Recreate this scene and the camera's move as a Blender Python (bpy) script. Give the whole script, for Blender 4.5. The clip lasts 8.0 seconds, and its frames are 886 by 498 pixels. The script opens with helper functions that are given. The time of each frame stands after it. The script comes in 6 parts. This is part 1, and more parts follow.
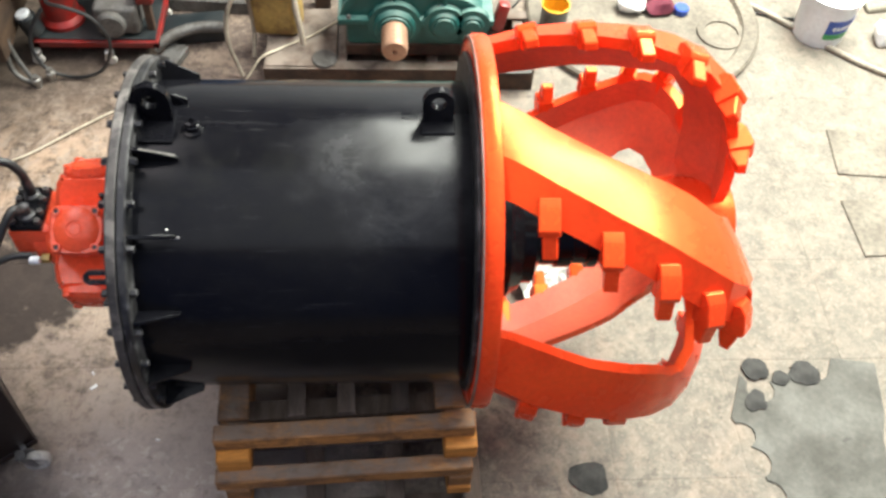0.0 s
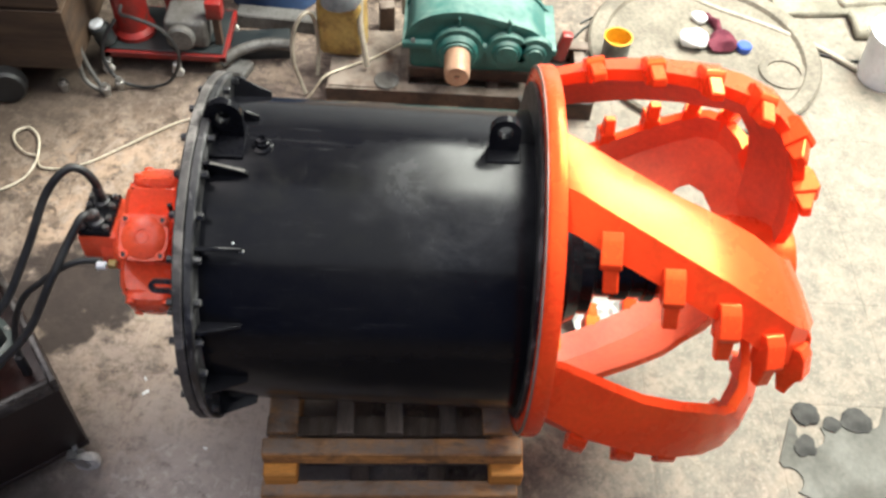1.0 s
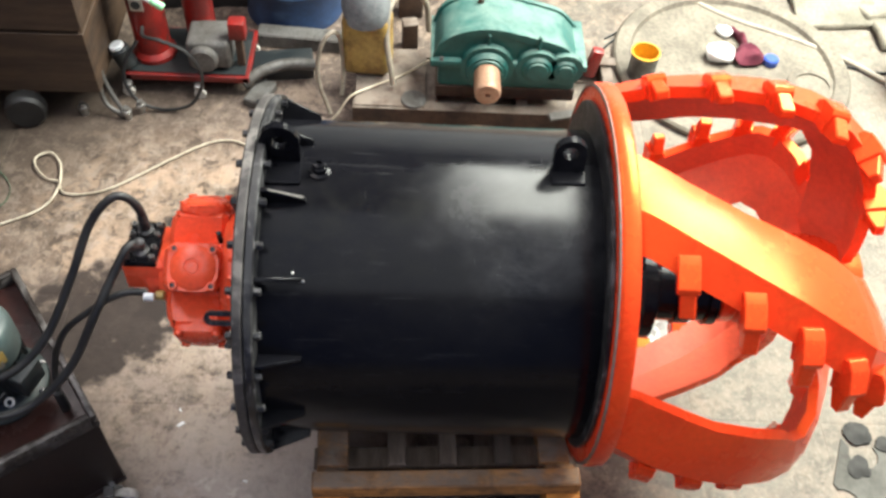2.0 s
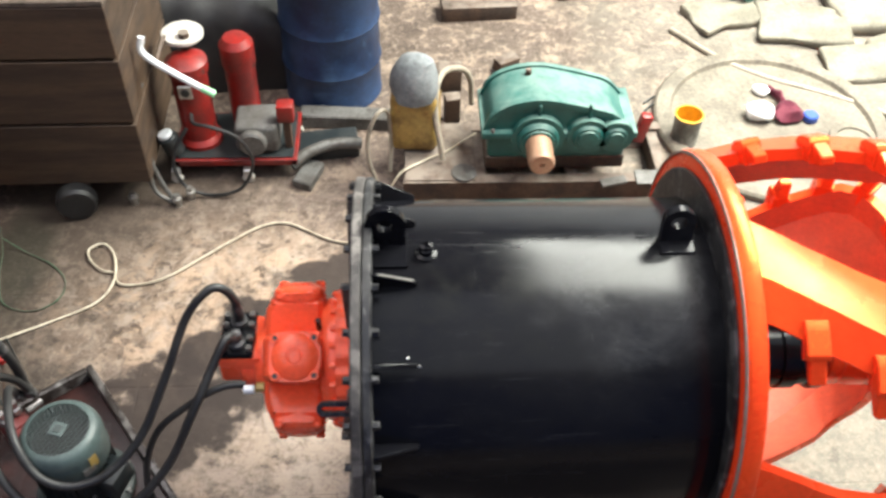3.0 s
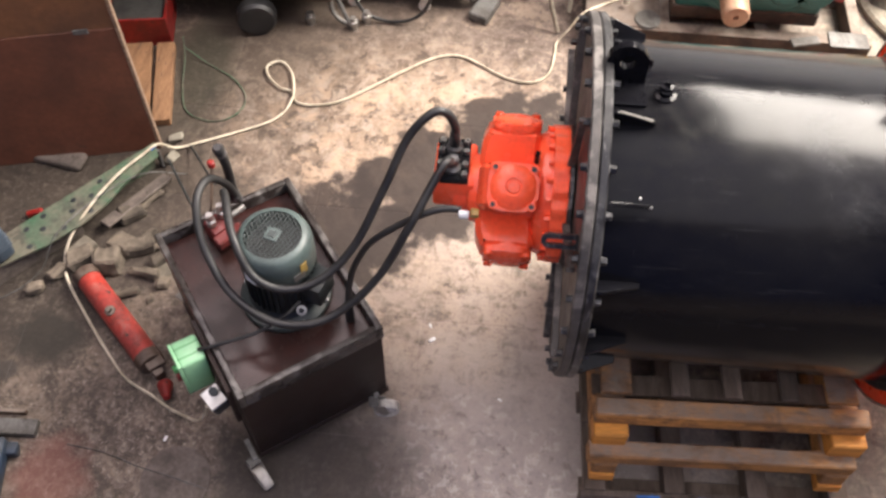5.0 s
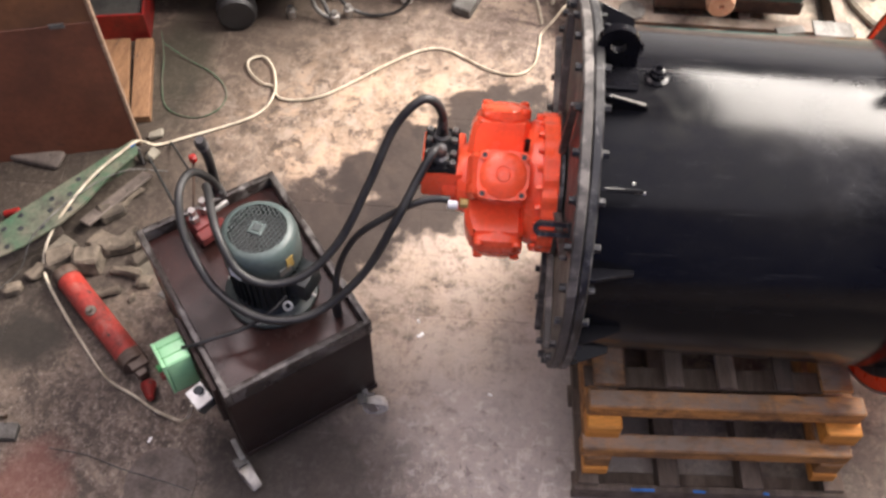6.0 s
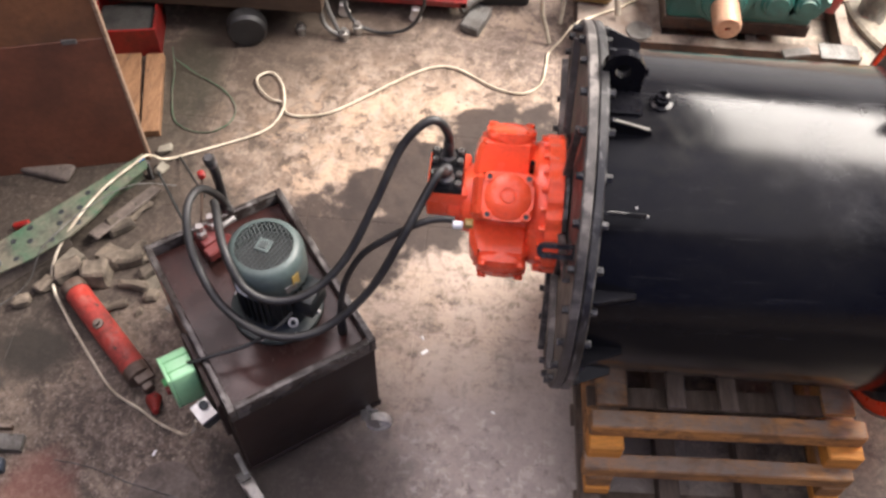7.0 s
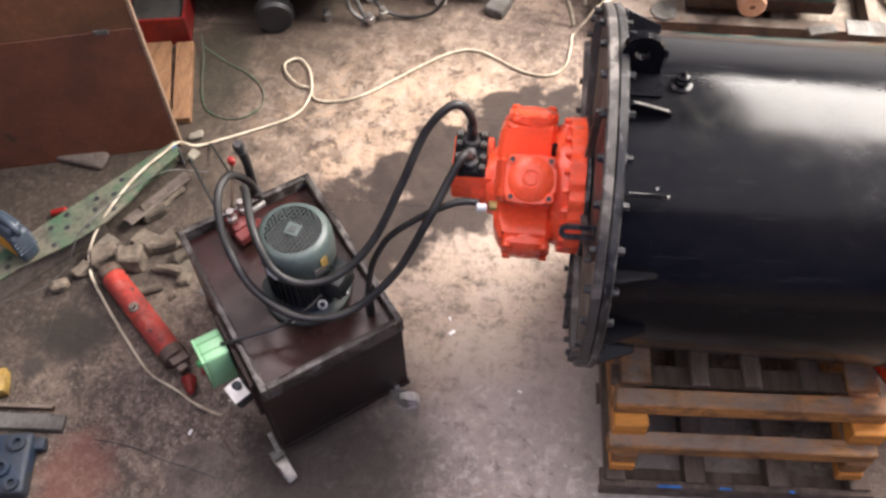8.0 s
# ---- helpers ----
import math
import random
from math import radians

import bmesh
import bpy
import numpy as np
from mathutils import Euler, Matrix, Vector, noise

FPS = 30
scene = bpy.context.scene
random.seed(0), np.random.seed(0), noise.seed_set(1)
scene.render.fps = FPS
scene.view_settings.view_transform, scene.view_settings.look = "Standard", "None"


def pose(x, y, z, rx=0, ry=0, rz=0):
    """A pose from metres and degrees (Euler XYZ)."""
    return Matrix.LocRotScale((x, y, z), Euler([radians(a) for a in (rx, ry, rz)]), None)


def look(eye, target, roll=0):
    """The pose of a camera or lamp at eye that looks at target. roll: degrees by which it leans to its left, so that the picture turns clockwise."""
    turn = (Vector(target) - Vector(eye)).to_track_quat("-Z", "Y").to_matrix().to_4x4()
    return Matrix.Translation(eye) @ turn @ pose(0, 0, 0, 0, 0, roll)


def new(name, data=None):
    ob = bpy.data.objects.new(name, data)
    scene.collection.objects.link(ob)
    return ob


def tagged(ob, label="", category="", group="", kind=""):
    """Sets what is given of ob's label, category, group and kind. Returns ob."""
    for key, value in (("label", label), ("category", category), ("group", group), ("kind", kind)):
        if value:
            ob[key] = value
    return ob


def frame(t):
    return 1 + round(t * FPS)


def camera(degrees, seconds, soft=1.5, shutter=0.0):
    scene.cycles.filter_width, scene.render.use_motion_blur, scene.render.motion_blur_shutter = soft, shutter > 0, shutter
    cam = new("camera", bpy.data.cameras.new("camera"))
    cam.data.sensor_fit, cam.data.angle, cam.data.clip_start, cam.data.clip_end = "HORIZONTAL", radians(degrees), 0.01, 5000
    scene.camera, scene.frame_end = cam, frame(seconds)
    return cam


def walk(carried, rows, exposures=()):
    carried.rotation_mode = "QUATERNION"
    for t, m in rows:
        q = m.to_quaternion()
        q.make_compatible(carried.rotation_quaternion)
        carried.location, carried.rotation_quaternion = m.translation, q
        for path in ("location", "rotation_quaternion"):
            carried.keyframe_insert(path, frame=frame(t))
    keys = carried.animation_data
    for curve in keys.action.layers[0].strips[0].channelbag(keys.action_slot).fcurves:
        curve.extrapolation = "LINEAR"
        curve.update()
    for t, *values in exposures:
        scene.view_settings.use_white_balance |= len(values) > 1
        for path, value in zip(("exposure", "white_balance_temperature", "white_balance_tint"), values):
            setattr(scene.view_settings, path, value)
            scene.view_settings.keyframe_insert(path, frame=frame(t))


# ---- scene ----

cam = camera(50.0, 8.0, soft=2.8, shutter=0.5)
PATH = [
    (0, (0.281, -2.281, 4.066), (0.408, -1.087, 2.467), 4.6),
    (0.5, (0.204, -2.304, 4.094), (0.312, -1.106, 2.496), 5.4),
    (1, (0.212, -2.284, 4.09), (0.254, -1.053, 2.515), 4.4),
    (1.5, (0.108, -2.264, 4.069), (0.177, -1.014, 2.509), 5.5),
    (1.7, (0.049, -2.24, 4.049), (0.094, -0.992, 2.486), 3.9),
    (2.8, (-0.313, -2.099, 3.962), (-0.175, -0.758, 2.485), 5.5),
    (3, (-0.408, -2.122, 3.99), (-0.331, -0.76, 2.527), 1.6),
    (3.5, (-0.519, -2.131, 3.97), (-0.386, -0.862, 2.43), 6.2),
    (4, (-0.756, -2.191, 3.968), (-0.723, -0.985, 2.373), 2.2),
    (4.5, (-0.844, -2.183, 3.941), (-0.896, -1.062, 2.286), 1.4),
    (4.7, (-0.857, -2.177, 3.948), (-0.945, -1.072, 2.283), 1.4),
    (5.8, (-0.858, -2.195, 3.901), (-0.948, -1.047, 2.266), -0.0),
    (6, (-0.883, -2.178, 3.871), (-0.94, -1.059, 2.215), 1.6),
    (6.5, (-0.895, -2.156, 3.889), (-0.941, -1.052, 2.221), 0.7),
    (7, (-0.877, -2.171, 3.91), (-0.95, -1.032, 2.267), 1.7),
    (7.5, (-0.852, -2.204, 3.973), (-0.959, -1.104, 2.306), -0.3),
    (8, (-0.854, -2.205, 3.965), (-0.988, -1.104, 2.301), -1.6),
]
walk(cam, [(t, look(eye, target, roll)) for t, eye, target, roll in PATH],
     exposures=[(0.0, 0.0, 6150, 6), (1.7, 0.0, 6150, 6), (3.5, 0.22, 6220, 8), (4.5, 0.31, 6600, 17), (8.0, 0.33, 6450, 19)])

# ---- light ----
world = bpy.data.worlds.new("world")
scene.world = world
world.use_nodes = True
wn = world.node_tree
sky = wn.nodes.new("ShaderNodeTexSky")
sky.sky_type = "NISHITA"
sky.sun_disc = False
sky.sun_elevation, sky.sun_rotation = radians(48), radians(60)
wn.nodes["Background"].inputs["Strength"].default_value = 0.12
wn.links.new(sky.outputs["Color"], wn.nodes["Background"].inputs["Color"])


def roof_lamp(x, y, z, sx, sy, watts, colour, rx=0, ry=0):
    """An area lamp in one roof opening, for daylight or added fill."""
    d = bpy.data.lights.new("roof_opening_lamp", "AREA")
    d.shape, d.size, d.size_y, d.energy, d.color = "RECTANGLE", sx, sy, watts, colour
    ob = new("roof_opening_lamp", d)
    ob.matrix_world = pose(x, y, z, rx, ry)
    return ob


roof_lamp(4.1, 3.6, 6.55, 4.4, 5.6, 3150, (1.0, 0.965, 0.84))
roof_lamp(-2.7, 1.7, 6.55, 3.0, 3.8, 185, (1.0, 0.87, 0.82))
roof_lamp(1.9, -2.8, 6.55, 6.6, 6.6, 175, (1.0, 0.95, 0.93))
# Fill lamp added to light the pallets' front; no such opening is known.
roof_lamp(-3.5, -3.4, 6.55, 4.0, 4.6, 130, (1.0, 0.93, 0.92))

# ---- materials ----


def mat(name, col, col2=None, rough=0.5, rough2=None, metal=0.0, scale=6.0, fine=60.0, bump=0.15, col3=None,
        amount=0.5, spots=0.0, spot_col=(0.03, 0.025, 0.02), coat=0.0, stretch=(1, 1, 1), rand=0.0, low=0.42, high=0.62):
    """A surface whose colour and gloss vary at two scales: patches and grain, with optional dark spots."""
    m = bpy.data.materials.new(name)
    m.use_nodes = True
    nt = m.node_tree
    N, L = nt.nodes, nt.links
    b = N["Principled BSDF"]
    b.inputs["Metallic"].default_value = metal
    b.inputs["Coat Weight"].default_value = coat
    b.inputs["Coat Roughness"].default_value = 0.15
    co = N.new("ShaderNodeTexCoord")
    mp = N.new("ShaderNodeMapping")
    mp.inputs["Scale"].default_value = stretch
    L.new(co.outputs["Object"], mp.inputs["Vector"])
    n1, n2 = N.new("ShaderNodeTexNoise"), N.new("ShaderNodeTexNoise")
    for n, s, d in ((n1, scale, 5), (n2, fine, 3)):
        n.inputs["Scale"].default_value = s
        n.inputs["Detail"].default_value = d
        n.inputs["Roughness"].default_value = 0.6
        L.new(mp.outputs["Vector"], n.inputs["Vector"])
    r1 = N.new("ShaderNodeMapRange")
    r1.inputs["From Min"].default_value, r1.inputs["From Max"].default_value = low, high
    L.new(n1.outputs["Fac"], r1.inputs["Value"])
    mx = N.new("ShaderNodeMix")
    mx.data_type = "RGBA"
    mx.inputs["A"].default_value = (*col, 1)
    mx.inputs["B"].default_value = (*(col2 or [c * 0.7 for c in col]), 1)
    L.new(r1.outputs["Result"], mx.inputs["Factor"])
    out = mx.outputs["Result"]
    m2 = N.new("ShaderNodeMix")
    m2.data_type = "RGBA"
    m2.blend_type = "MULTIPLY"
    m2.inputs["Factor"].default_value = amount
    g = N.new("ShaderNodeMapRange")
    g.inputs["From Min"].default_value, g.inputs["From Max"].default_value = 0.3, 0.7
    g.inputs["To Min"].default_value, g.inputs["To Max"].default_value = 0.55, 1.25
    L.new(n2.outputs["Fac"], g.inputs["Value"])
    L.new(out, m2.inputs["A"])
    L.new(g.outputs["Result"], m2.inputs["B"])
    out = m2.outputs["Result"]
    if spots:
        n3 = N.new("ShaderNodeTexNoise")
        n3.inputs["Scale"].default_value = scale * 2.7
        n3.inputs["Detail"].default_value = 4
        L.new(mp.outputs["Vector"], n3.inputs["Vector"])
        s = N.new("ShaderNodeMapRange")
        s.inputs["From Min"].default_value, s.inputs["From Max"].default_value = 0.72 - 0.25 * spots, 0.78 - 0.2 * spots
        L.new(n3.outputs["Fac"], s.inputs["Value"])
        m3 = N.new("ShaderNodeMix")
        m3.data_type = "RGBA"
        m3.inputs["B"].default_value = (*spot_col, 1)
        L.new(s.outputs["Result"], m3.inputs["Factor"])
        L.new(out, m3.inputs["A"])
        out = m3.outputs["Result"]
    if rand:
        oi = N.new("ShaderNodeObjectInfo")
        h = N.new("ShaderNodeHueSaturation")
        rr = N.new("ShaderNodeMapRange")
        rr.inputs["To Min"].default_value, rr.inputs["To Max"].default_value = 1 - rand, 1 + rand
        L.new(oi.outputs["Random"], rr.inputs["Value"])
        L.new(rr.outputs["Result"], h.inputs["Value"])
        L.new(out, h.inputs["Color"])
        out = h.outputs["Color"]
    L.new(out, b.inputs["Base Color"])
    rg = N.new("ShaderNodeMapRange")
    rg.inputs["From Min"].default_value, rg.inputs["From Max"].default_value = 0.35, 0.65
    rg.inputs["To Min"].default_value, rg.inputs["To Max"].default_value = rough, rough2 if rough2 is not None else min(1, rough * 1.4)
    L.new(n1.outputs["Fac"], rg.inputs["Value"])
    L.new(rg.outputs["Result"], b.inputs["Roughness"])
    if bump:
        bp = N.new("ShaderNodeBump")
        bp.inputs["Strength"].default_value = bump
        bp.inputs["Distance"].default_value = 0.004
        L.new(n2.outputs["Fac"], bp.inputs["Height"])
        L.new(bp.outputs["Normal"], b.inputs["Normal"])
    return m


def blob(nt, centre, radii, soft=0.25, wobble=0.5, scale=3.0):
    """A mask with an uneven rim round a place of the hall: 1 inside, 0 outside."""
    N, L = nt.nodes, nt.links
    pos = N.new("ShaderNodeNewGeometry")
    sub = N.new("ShaderNodeVectorMath")
    sub.operation = "SUBTRACT"
    sub.inputs[1].default_value = centre
    L.new(pos.outputs["Position"], sub.inputs[0])
    div = N.new("ShaderNodeVectorMath")
    div.operation = "DIVIDE"
    div.inputs[1].default_value = radii
    L.new(sub.outputs["Vector"], div.inputs[0])
    ln = N.new("ShaderNodeVectorMath")
    ln.operation = "LENGTH"
    L.new(div.outputs["Vector"], ln.inputs[0])
    no = N.new("ShaderNodeTexNoise")
    no.inputs["Scale"].default_value = scale
    no.inputs["Detail"].default_value = 5
    L.new(pos.outputs["Position"], no.inputs["Vector"])
    ma = N.new("ShaderNodeMath")
    ma.operation = "MULTIPLY_ADD"
    ma.inputs[1].default_value = wobble * 2
    L.new(no.outputs["Fac"], ma.inputs[0])
    L.new(ln.outputs["Value"], ma.inputs[2])
    mr = N.new("ShaderNodeMapRange")
    mr.inputs["From Min"].default_value, mr.inputs["From Max"].default_value = 1 + wobble + soft / 2, 1 + wobble - soft / 2
    L.new(ma.outputs["Value"], mr.inputs["Value"])
    return mr.outputs["Result"]


def over(m, mask, colour=None, rough=None, strength=1.0):
    """Lays a stain over a material: its colour and its gloss where the mask is 1."""
    nt = m.node_tree
    N, L = nt.nodes, nt.links
    b = N["Principled BSDF"]
    if strength != 1.0:
        k = N.new("ShaderNodeMath")
        k.operation = "MULTIPLY"
        k.inputs[1].default_value = strength
        L.new(mask, k.inputs[0])
        mask = k.outputs["Value"]
    for sock, value in (("Base Color", colour), ("Roughness", rough)):
        if value is None:
            continue
        old = b.inputs[sock].links[0].from_socket
        x = N.new("ShaderNodeMix")
        x.data_type = "RGBA" if sock == "Base Color" else "FLOAT"
        keys = [i for i in x.inputs if i.enabled]
        L.new(mask, keys[0])
        L.new(old, keys[1])
        keys[2].default_value = (*value, 1) if sock == "Base Color" else value
        L.new([o for o in x.outputs if o.enabled][0], b.inputs[sock])


def mottle(nt, scale, low, high, detail=6.0, rough=0.65, turn=0.0, stretch=(1, 1, 1)):
    """A mask of uneven patches over the whole hall."""
    N, L = nt.nodes, nt.links
    pos = N.new("ShaderNodeNewGeometry")
    mp = N.new("ShaderNodeMapping")
    mp.inputs["Location"].default_value = (turn, turn * 0.7, 0)
    mp.inputs["Rotation"].default_value = (0, 0, turn)
    mp.inputs["Scale"].default_value = stretch
    L.new(pos.outputs["Position"], mp.inputs["Vector"])
    no = N.new("ShaderNodeTexNoise")
    no.inputs["Scale"].default_value, no.inputs["Detail"].default_value, no.inputs["Roughness"].default_value = scale, detail, rough
    no.inputs["Distortion"].default_value = 0.4
    L.new(mp.outputs["Vector"], no.inputs["Vector"])
    mr = N.new("ShaderNodeMapRange")
    mr.inputs["From Min"].default_value, mr.inputs["From Max"].default_value = low, high
    L.new(no.outputs["Fac"], mr.inputs["Value"])
    return mr.outputs["Result"]


def both(nt, a, b):
    """Where two masks overlap."""
    mul = nt.nodes.new("ShaderNodeMath")
    mul.operation = "MULTIPLY"
    nt.links.new(a, mul.inputs[0])
    nt.links.new(b, mul.inputs[1])
    return mul.outputs["Value"]


def facing_up(nt, low=0.55, high=0.9, scale=7.0):
    """A patchy mask on faces that look up, by their normals."""
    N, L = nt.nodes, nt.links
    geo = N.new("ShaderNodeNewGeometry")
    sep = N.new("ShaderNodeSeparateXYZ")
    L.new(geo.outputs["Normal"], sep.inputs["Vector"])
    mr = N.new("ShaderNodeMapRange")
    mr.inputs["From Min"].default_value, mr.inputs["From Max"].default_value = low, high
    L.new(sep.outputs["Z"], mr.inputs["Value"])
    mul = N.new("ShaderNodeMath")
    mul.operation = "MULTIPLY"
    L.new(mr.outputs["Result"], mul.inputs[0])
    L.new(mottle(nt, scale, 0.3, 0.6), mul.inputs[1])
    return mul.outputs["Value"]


CONCRETE = mat("worn_concrete", (0.2, 0.152, 0.127), (0.125, 0.094, 0.078), 0.55, 0.85, scale=2.2, fine=26, bump=0.6, amount=0.8, low=0.36, high=0.68)
# The slabs share one continuous surface, so the pattern follows the place and not the piece.
for node in [n for n in CONCRETE.node_tree.nodes if n.type == "MAPPING"]:
    geo = CONCRETE.node_tree.nodes.new("ShaderNodeNewGeometry")
    CONCRETE.node_tree.links.new(geo.outputs["Position"], node.inputs["Vector"])
CN = CONCRETE.node_tree
CN.nodes["Principled BSDF"].inputs["Specular IOR Level"].default_value = 0.2


def floor_tone(place, radii, colour, strength, soft=0.9, scale=2.5, rough=0.65):
    """A zone of the floor with its own tone, of dirt, shade or light, fading out unevenly."""
    over(CONCRETE, blob(CN, (*place, 0), (*radii, 1), soft, 0.7, scale), colour, rough, strength)


# zones: a greyer right end, then tones that hold dirt, shade and light
floor_tone((2.4, 1.2), (2.0, 3.2), (0.15, 0.138, 0.116), 0.75, 0.7, 1.5)
# trodden dirt by the bench and the beam, with shade painted in
floor_tone((-3.3, 0.2), (1.4, 1.8), (0.062, 0.048, 0.039), 0.85, scale=1.6)
# darker floor at the front left
floor_tone((-2.3, -0.75), (0.9, 0.6), (0.083, 0.065, 0.055), 0.8, scale=2.2)
# light on the floor before and behind the motor, put into the colour
floor_tone((-0.85, -0.0), (0.55, 0.95), (0.4, 0.315, 0.262), 0.85)
floor_tone((-1.6, 1.35), (0.75, 0.5), (0.3, 0.215, 0.153), 0.8)
# dirt with the shade of bench and crate painted in
floor_tone((-2.8, 1.9), (1.05, 1.0), (0.042, 0.03, 0.022), 0.85, scale=2.0)
# darker floor at the far back
floor_tone((-0.6, 3.6), (1.7, 0.9), (0.072, 0.054, 0.042), 0.7, scale=1.8)
# dirt, crust and grit at falling sizes, each with ragged soft edges
over(CONCRETE, mottle(CN, 1.3, 0.44, 0.7, detail=10.0, rough=0.7, turn=4.0), (0.095, 0.073, 0.061), 0.6, 0.5)
over(CONCRETE, mottle(CN, 4.2, 0.5, 0.61, detail=12.0, rough=0.72, turn=1.3), (0.34, 0.258, 0.197), 0.8, 0.66)
over(CONCRETE, mottle(CN, 3.4, 0.53, 0.64, detail=12.0, rough=0.72, turn=2.1), (0.062, 0.046, 0.037), 0.6, 0.75)
over(CONCRETE, mottle(CN, 9.0, 0.53, 0.63, detail=12.0, rough=0.74, turn=0.7), (0.055, 0.041, 0.033), 0.6, 0.72)
over(CONCRETE, mottle(CN, 12.0, 0.53, 0.62, detail=12.0, rough=0.74, turn=6.1), (0.35, 0.275, 0.216), 0.8, 0.58)
over(CONCRETE, mottle(CN, 26.0, 0.54, 0.64, detail=8.0, rough=0.7, turn=1.9), (0.05, 0.038, 0.03), 0.65, 0.55)
over(CONCRETE, mottle(CN, 34.0, 0.55, 0.65, detail=8.0, rough=0.7, turn=5.0), (0.31, 0.255, 0.21), 0.8, 0.5)
over(CONCRETE, mottle(CN, 70.0, 0.56, 0.72, detail=4.0, turn=3.0), (0.045, 0.036, 0.03), 0.65, 0.5)
# old drips and brush strokes
over(CONCRETE, mottle(CN, 6.5, 0.66, 0.7, detail=3.0, turn=0.35), (0.05, 0.038, 0.03), 0.55, 0.75)
over(CONCRETE, both(CN, blob(CN, (-0.75, -0.4, 0), (0.7, 1.0, 1), 0.9, 0.7, 2.0), mottle(CN, 9.0, 0.5, 0.72, detail=8.0, turn=0.9, stretch=(0.35, 3.0, 1))), (0.34, 0.275, 0.235), 0.5, 0.6)
over(CONCRETE, both(CN, blob(CN, (-0.75, -0.4, 0), (0.7, 1.0, 1), 0.9, 0.7, 2.0), mottle(CN, 11.0, 0.52, 0.75, detail=8.0, turn=0.6, stretch=(0.4, 3.5, 1))), (0.1, 0.08, 0.07), 0.5, 0.5)
# crumbling crust: pale scabs and dark pits
for place, radii, size, turn, much in (((-2.65, -0.5), (0.95, 0.75), 16.0, 1.1, 0.6), ((-0.95, -0.85), (0.5, 0.35), 22.0, 2.2, 0.75), ((-0.95, 0.1), (0.5, 0.7), 10.0, 3.3, 0.5), ((-1.7, 1.45), (1.0, 0.6), 9.0, 4.4, 0.7), ((2.6, 0.2), (1.6, 2.6), 9.0, 5.5, 0.5)):
    zone = blob(CN, (*place, 0), (*radii, 1), 0.9, 0.7, 3.0)
    over(CONCRETE, both(CN, zone, mottle(CN, size, 0.49, 0.58, detail=12.0, rough=0.75, turn=turn)), (0.33, 0.265, 0.215), 0.8, much)
    over(CONCRETE, both(CN, zone, mottle(CN, size * 0.8, 0.54, 0.62, detail=12.0, rough=0.75, turn=turn + 7)), (0.045, 0.035, 0.028), 0.6, much)
# light by the pallets, painted in against the drum's shadow
floor_tone((-0.5, -0.75), (0.7, 0.7), (0.42, 0.375, 0.345), 0.6, scale=3.0)
# the brightest scabs and the grit
over(CONCRETE, both(CN, blob(CN, (-1.45, 1.2, 0), (0.9, 0.5, 1), 0.9, 0.8, 3.0), mottle(CN, 6.0, 0.52, 0.58, detail=12.0, rough=0.68, turn=8.8)), (0.38, 0.27, 0.192), 0.8, 0.7)
over(CONCRETE, both(CN, blob(CN, (-1.6, 1.4, 0), (1.1, 0.6, 1), 0.9, 0.8, 3.0), mottle(CN, 11.0, 0.58, 0.63, detail=8.0, rough=0.62, turn=9.4)), (0.05, 0.036, 0.027), 0.6, 0.8)
for size, low, high, turn, colour, much in ((17.0, 0.53, 0.6, 3.9, (0.55, 0.495, 0.45), 0.7), (13.0, 0.56, 0.62, 6.6, (0.12, 0.1, 0.088), 0.6)):
    over(CONCRETE, both(CN, blob(CN, (-0.85, -0.85, 0), (0.75, 0.45, 1), 0.9, 0.9, 3.0), mottle(CN, size, low, high, detail=12.0, rough=0.72, turn=turn)), colour, 0.8, much)
grit = mottle(CN, 48.0, 0.56, 0.62, detail=6.0, rough=0.65, turn=7.7)
for place, radii, much in (((-2.5, -0.55), (0.9, 0.55), 0.6), ((-0.85, -0.9), (0.6, 0.35), 0.8), ((2.6, 0.0), (1.6, 2.6), 0.4)):
    over(CONCRETE, both(CN, blob(CN, (*place, 0), (*radii, 1), 0.9, 0.8, 3.0), grit), (0.47, 0.4, 0.335), 0.85, much)
# dark dirt by bench and beam, with shade painted in
floor_tone((-3.25, 0.65), (0.95, 0.7), (0.034, 0.027, 0.021), 0.9, 0.6, 3.0)
floor_tone((-3.0, -0.35), (1.0, 1.3), (0.042, 0.033, 0.027), 0.5, 0.9, 2.0)
# the beam's shadow, painted as a dark patch
floor_tone((-3.15, 0.0), (0.5, 0.35), (0.03, 0.024, 0.02), 0.85, 0.7, 4.0)
# dark dirt under the wires
floor_tone((-2.4, 1.7), (0.6, 0.6), (0.05, 0.038, 0.029), 0.7, 0.9, 3.0)
# strip of shade beside the planks, painted in
floor_tone((-2.56, 1.6), (0.16, 0.42), (0.03, 0.027, 0.019), 0.85, 0.7, 4.0)
# darker floor by the pump cart
floor_tone((-1.9, 2.2), (1.0, 0.45), (0.06, 0.045, 0.035), 0.6, 0.8, 2.5)
# crumbs lying on the darkened dirt
for size, turn, colour, much in ((19.0, 4.7, (0.11, 0.088, 0.07), 0.4), (42.0, 8.3, (0.15, 0.122, 0.1), 0.25), (11.0, 2.8, (0.022, 0.018, 0.015), 0.6)):
    over(CONCRETE, both(CN, blob(CN, (-3.1, 0.2, 0), (1.1, 1.3, 1), 0.9, 0.8, 3.0), mottle(CN, size, 0.52, 0.6, detail=10.0, rough=0.72, turn=turn)), colour, 0.75, much)
# grey cement dust over the far end
floor_tone((2.7, 0.8), (1.9, 3.4), (0.185, 0.172, 0.142), 0.5, 0.9, 1.5, 0.8)
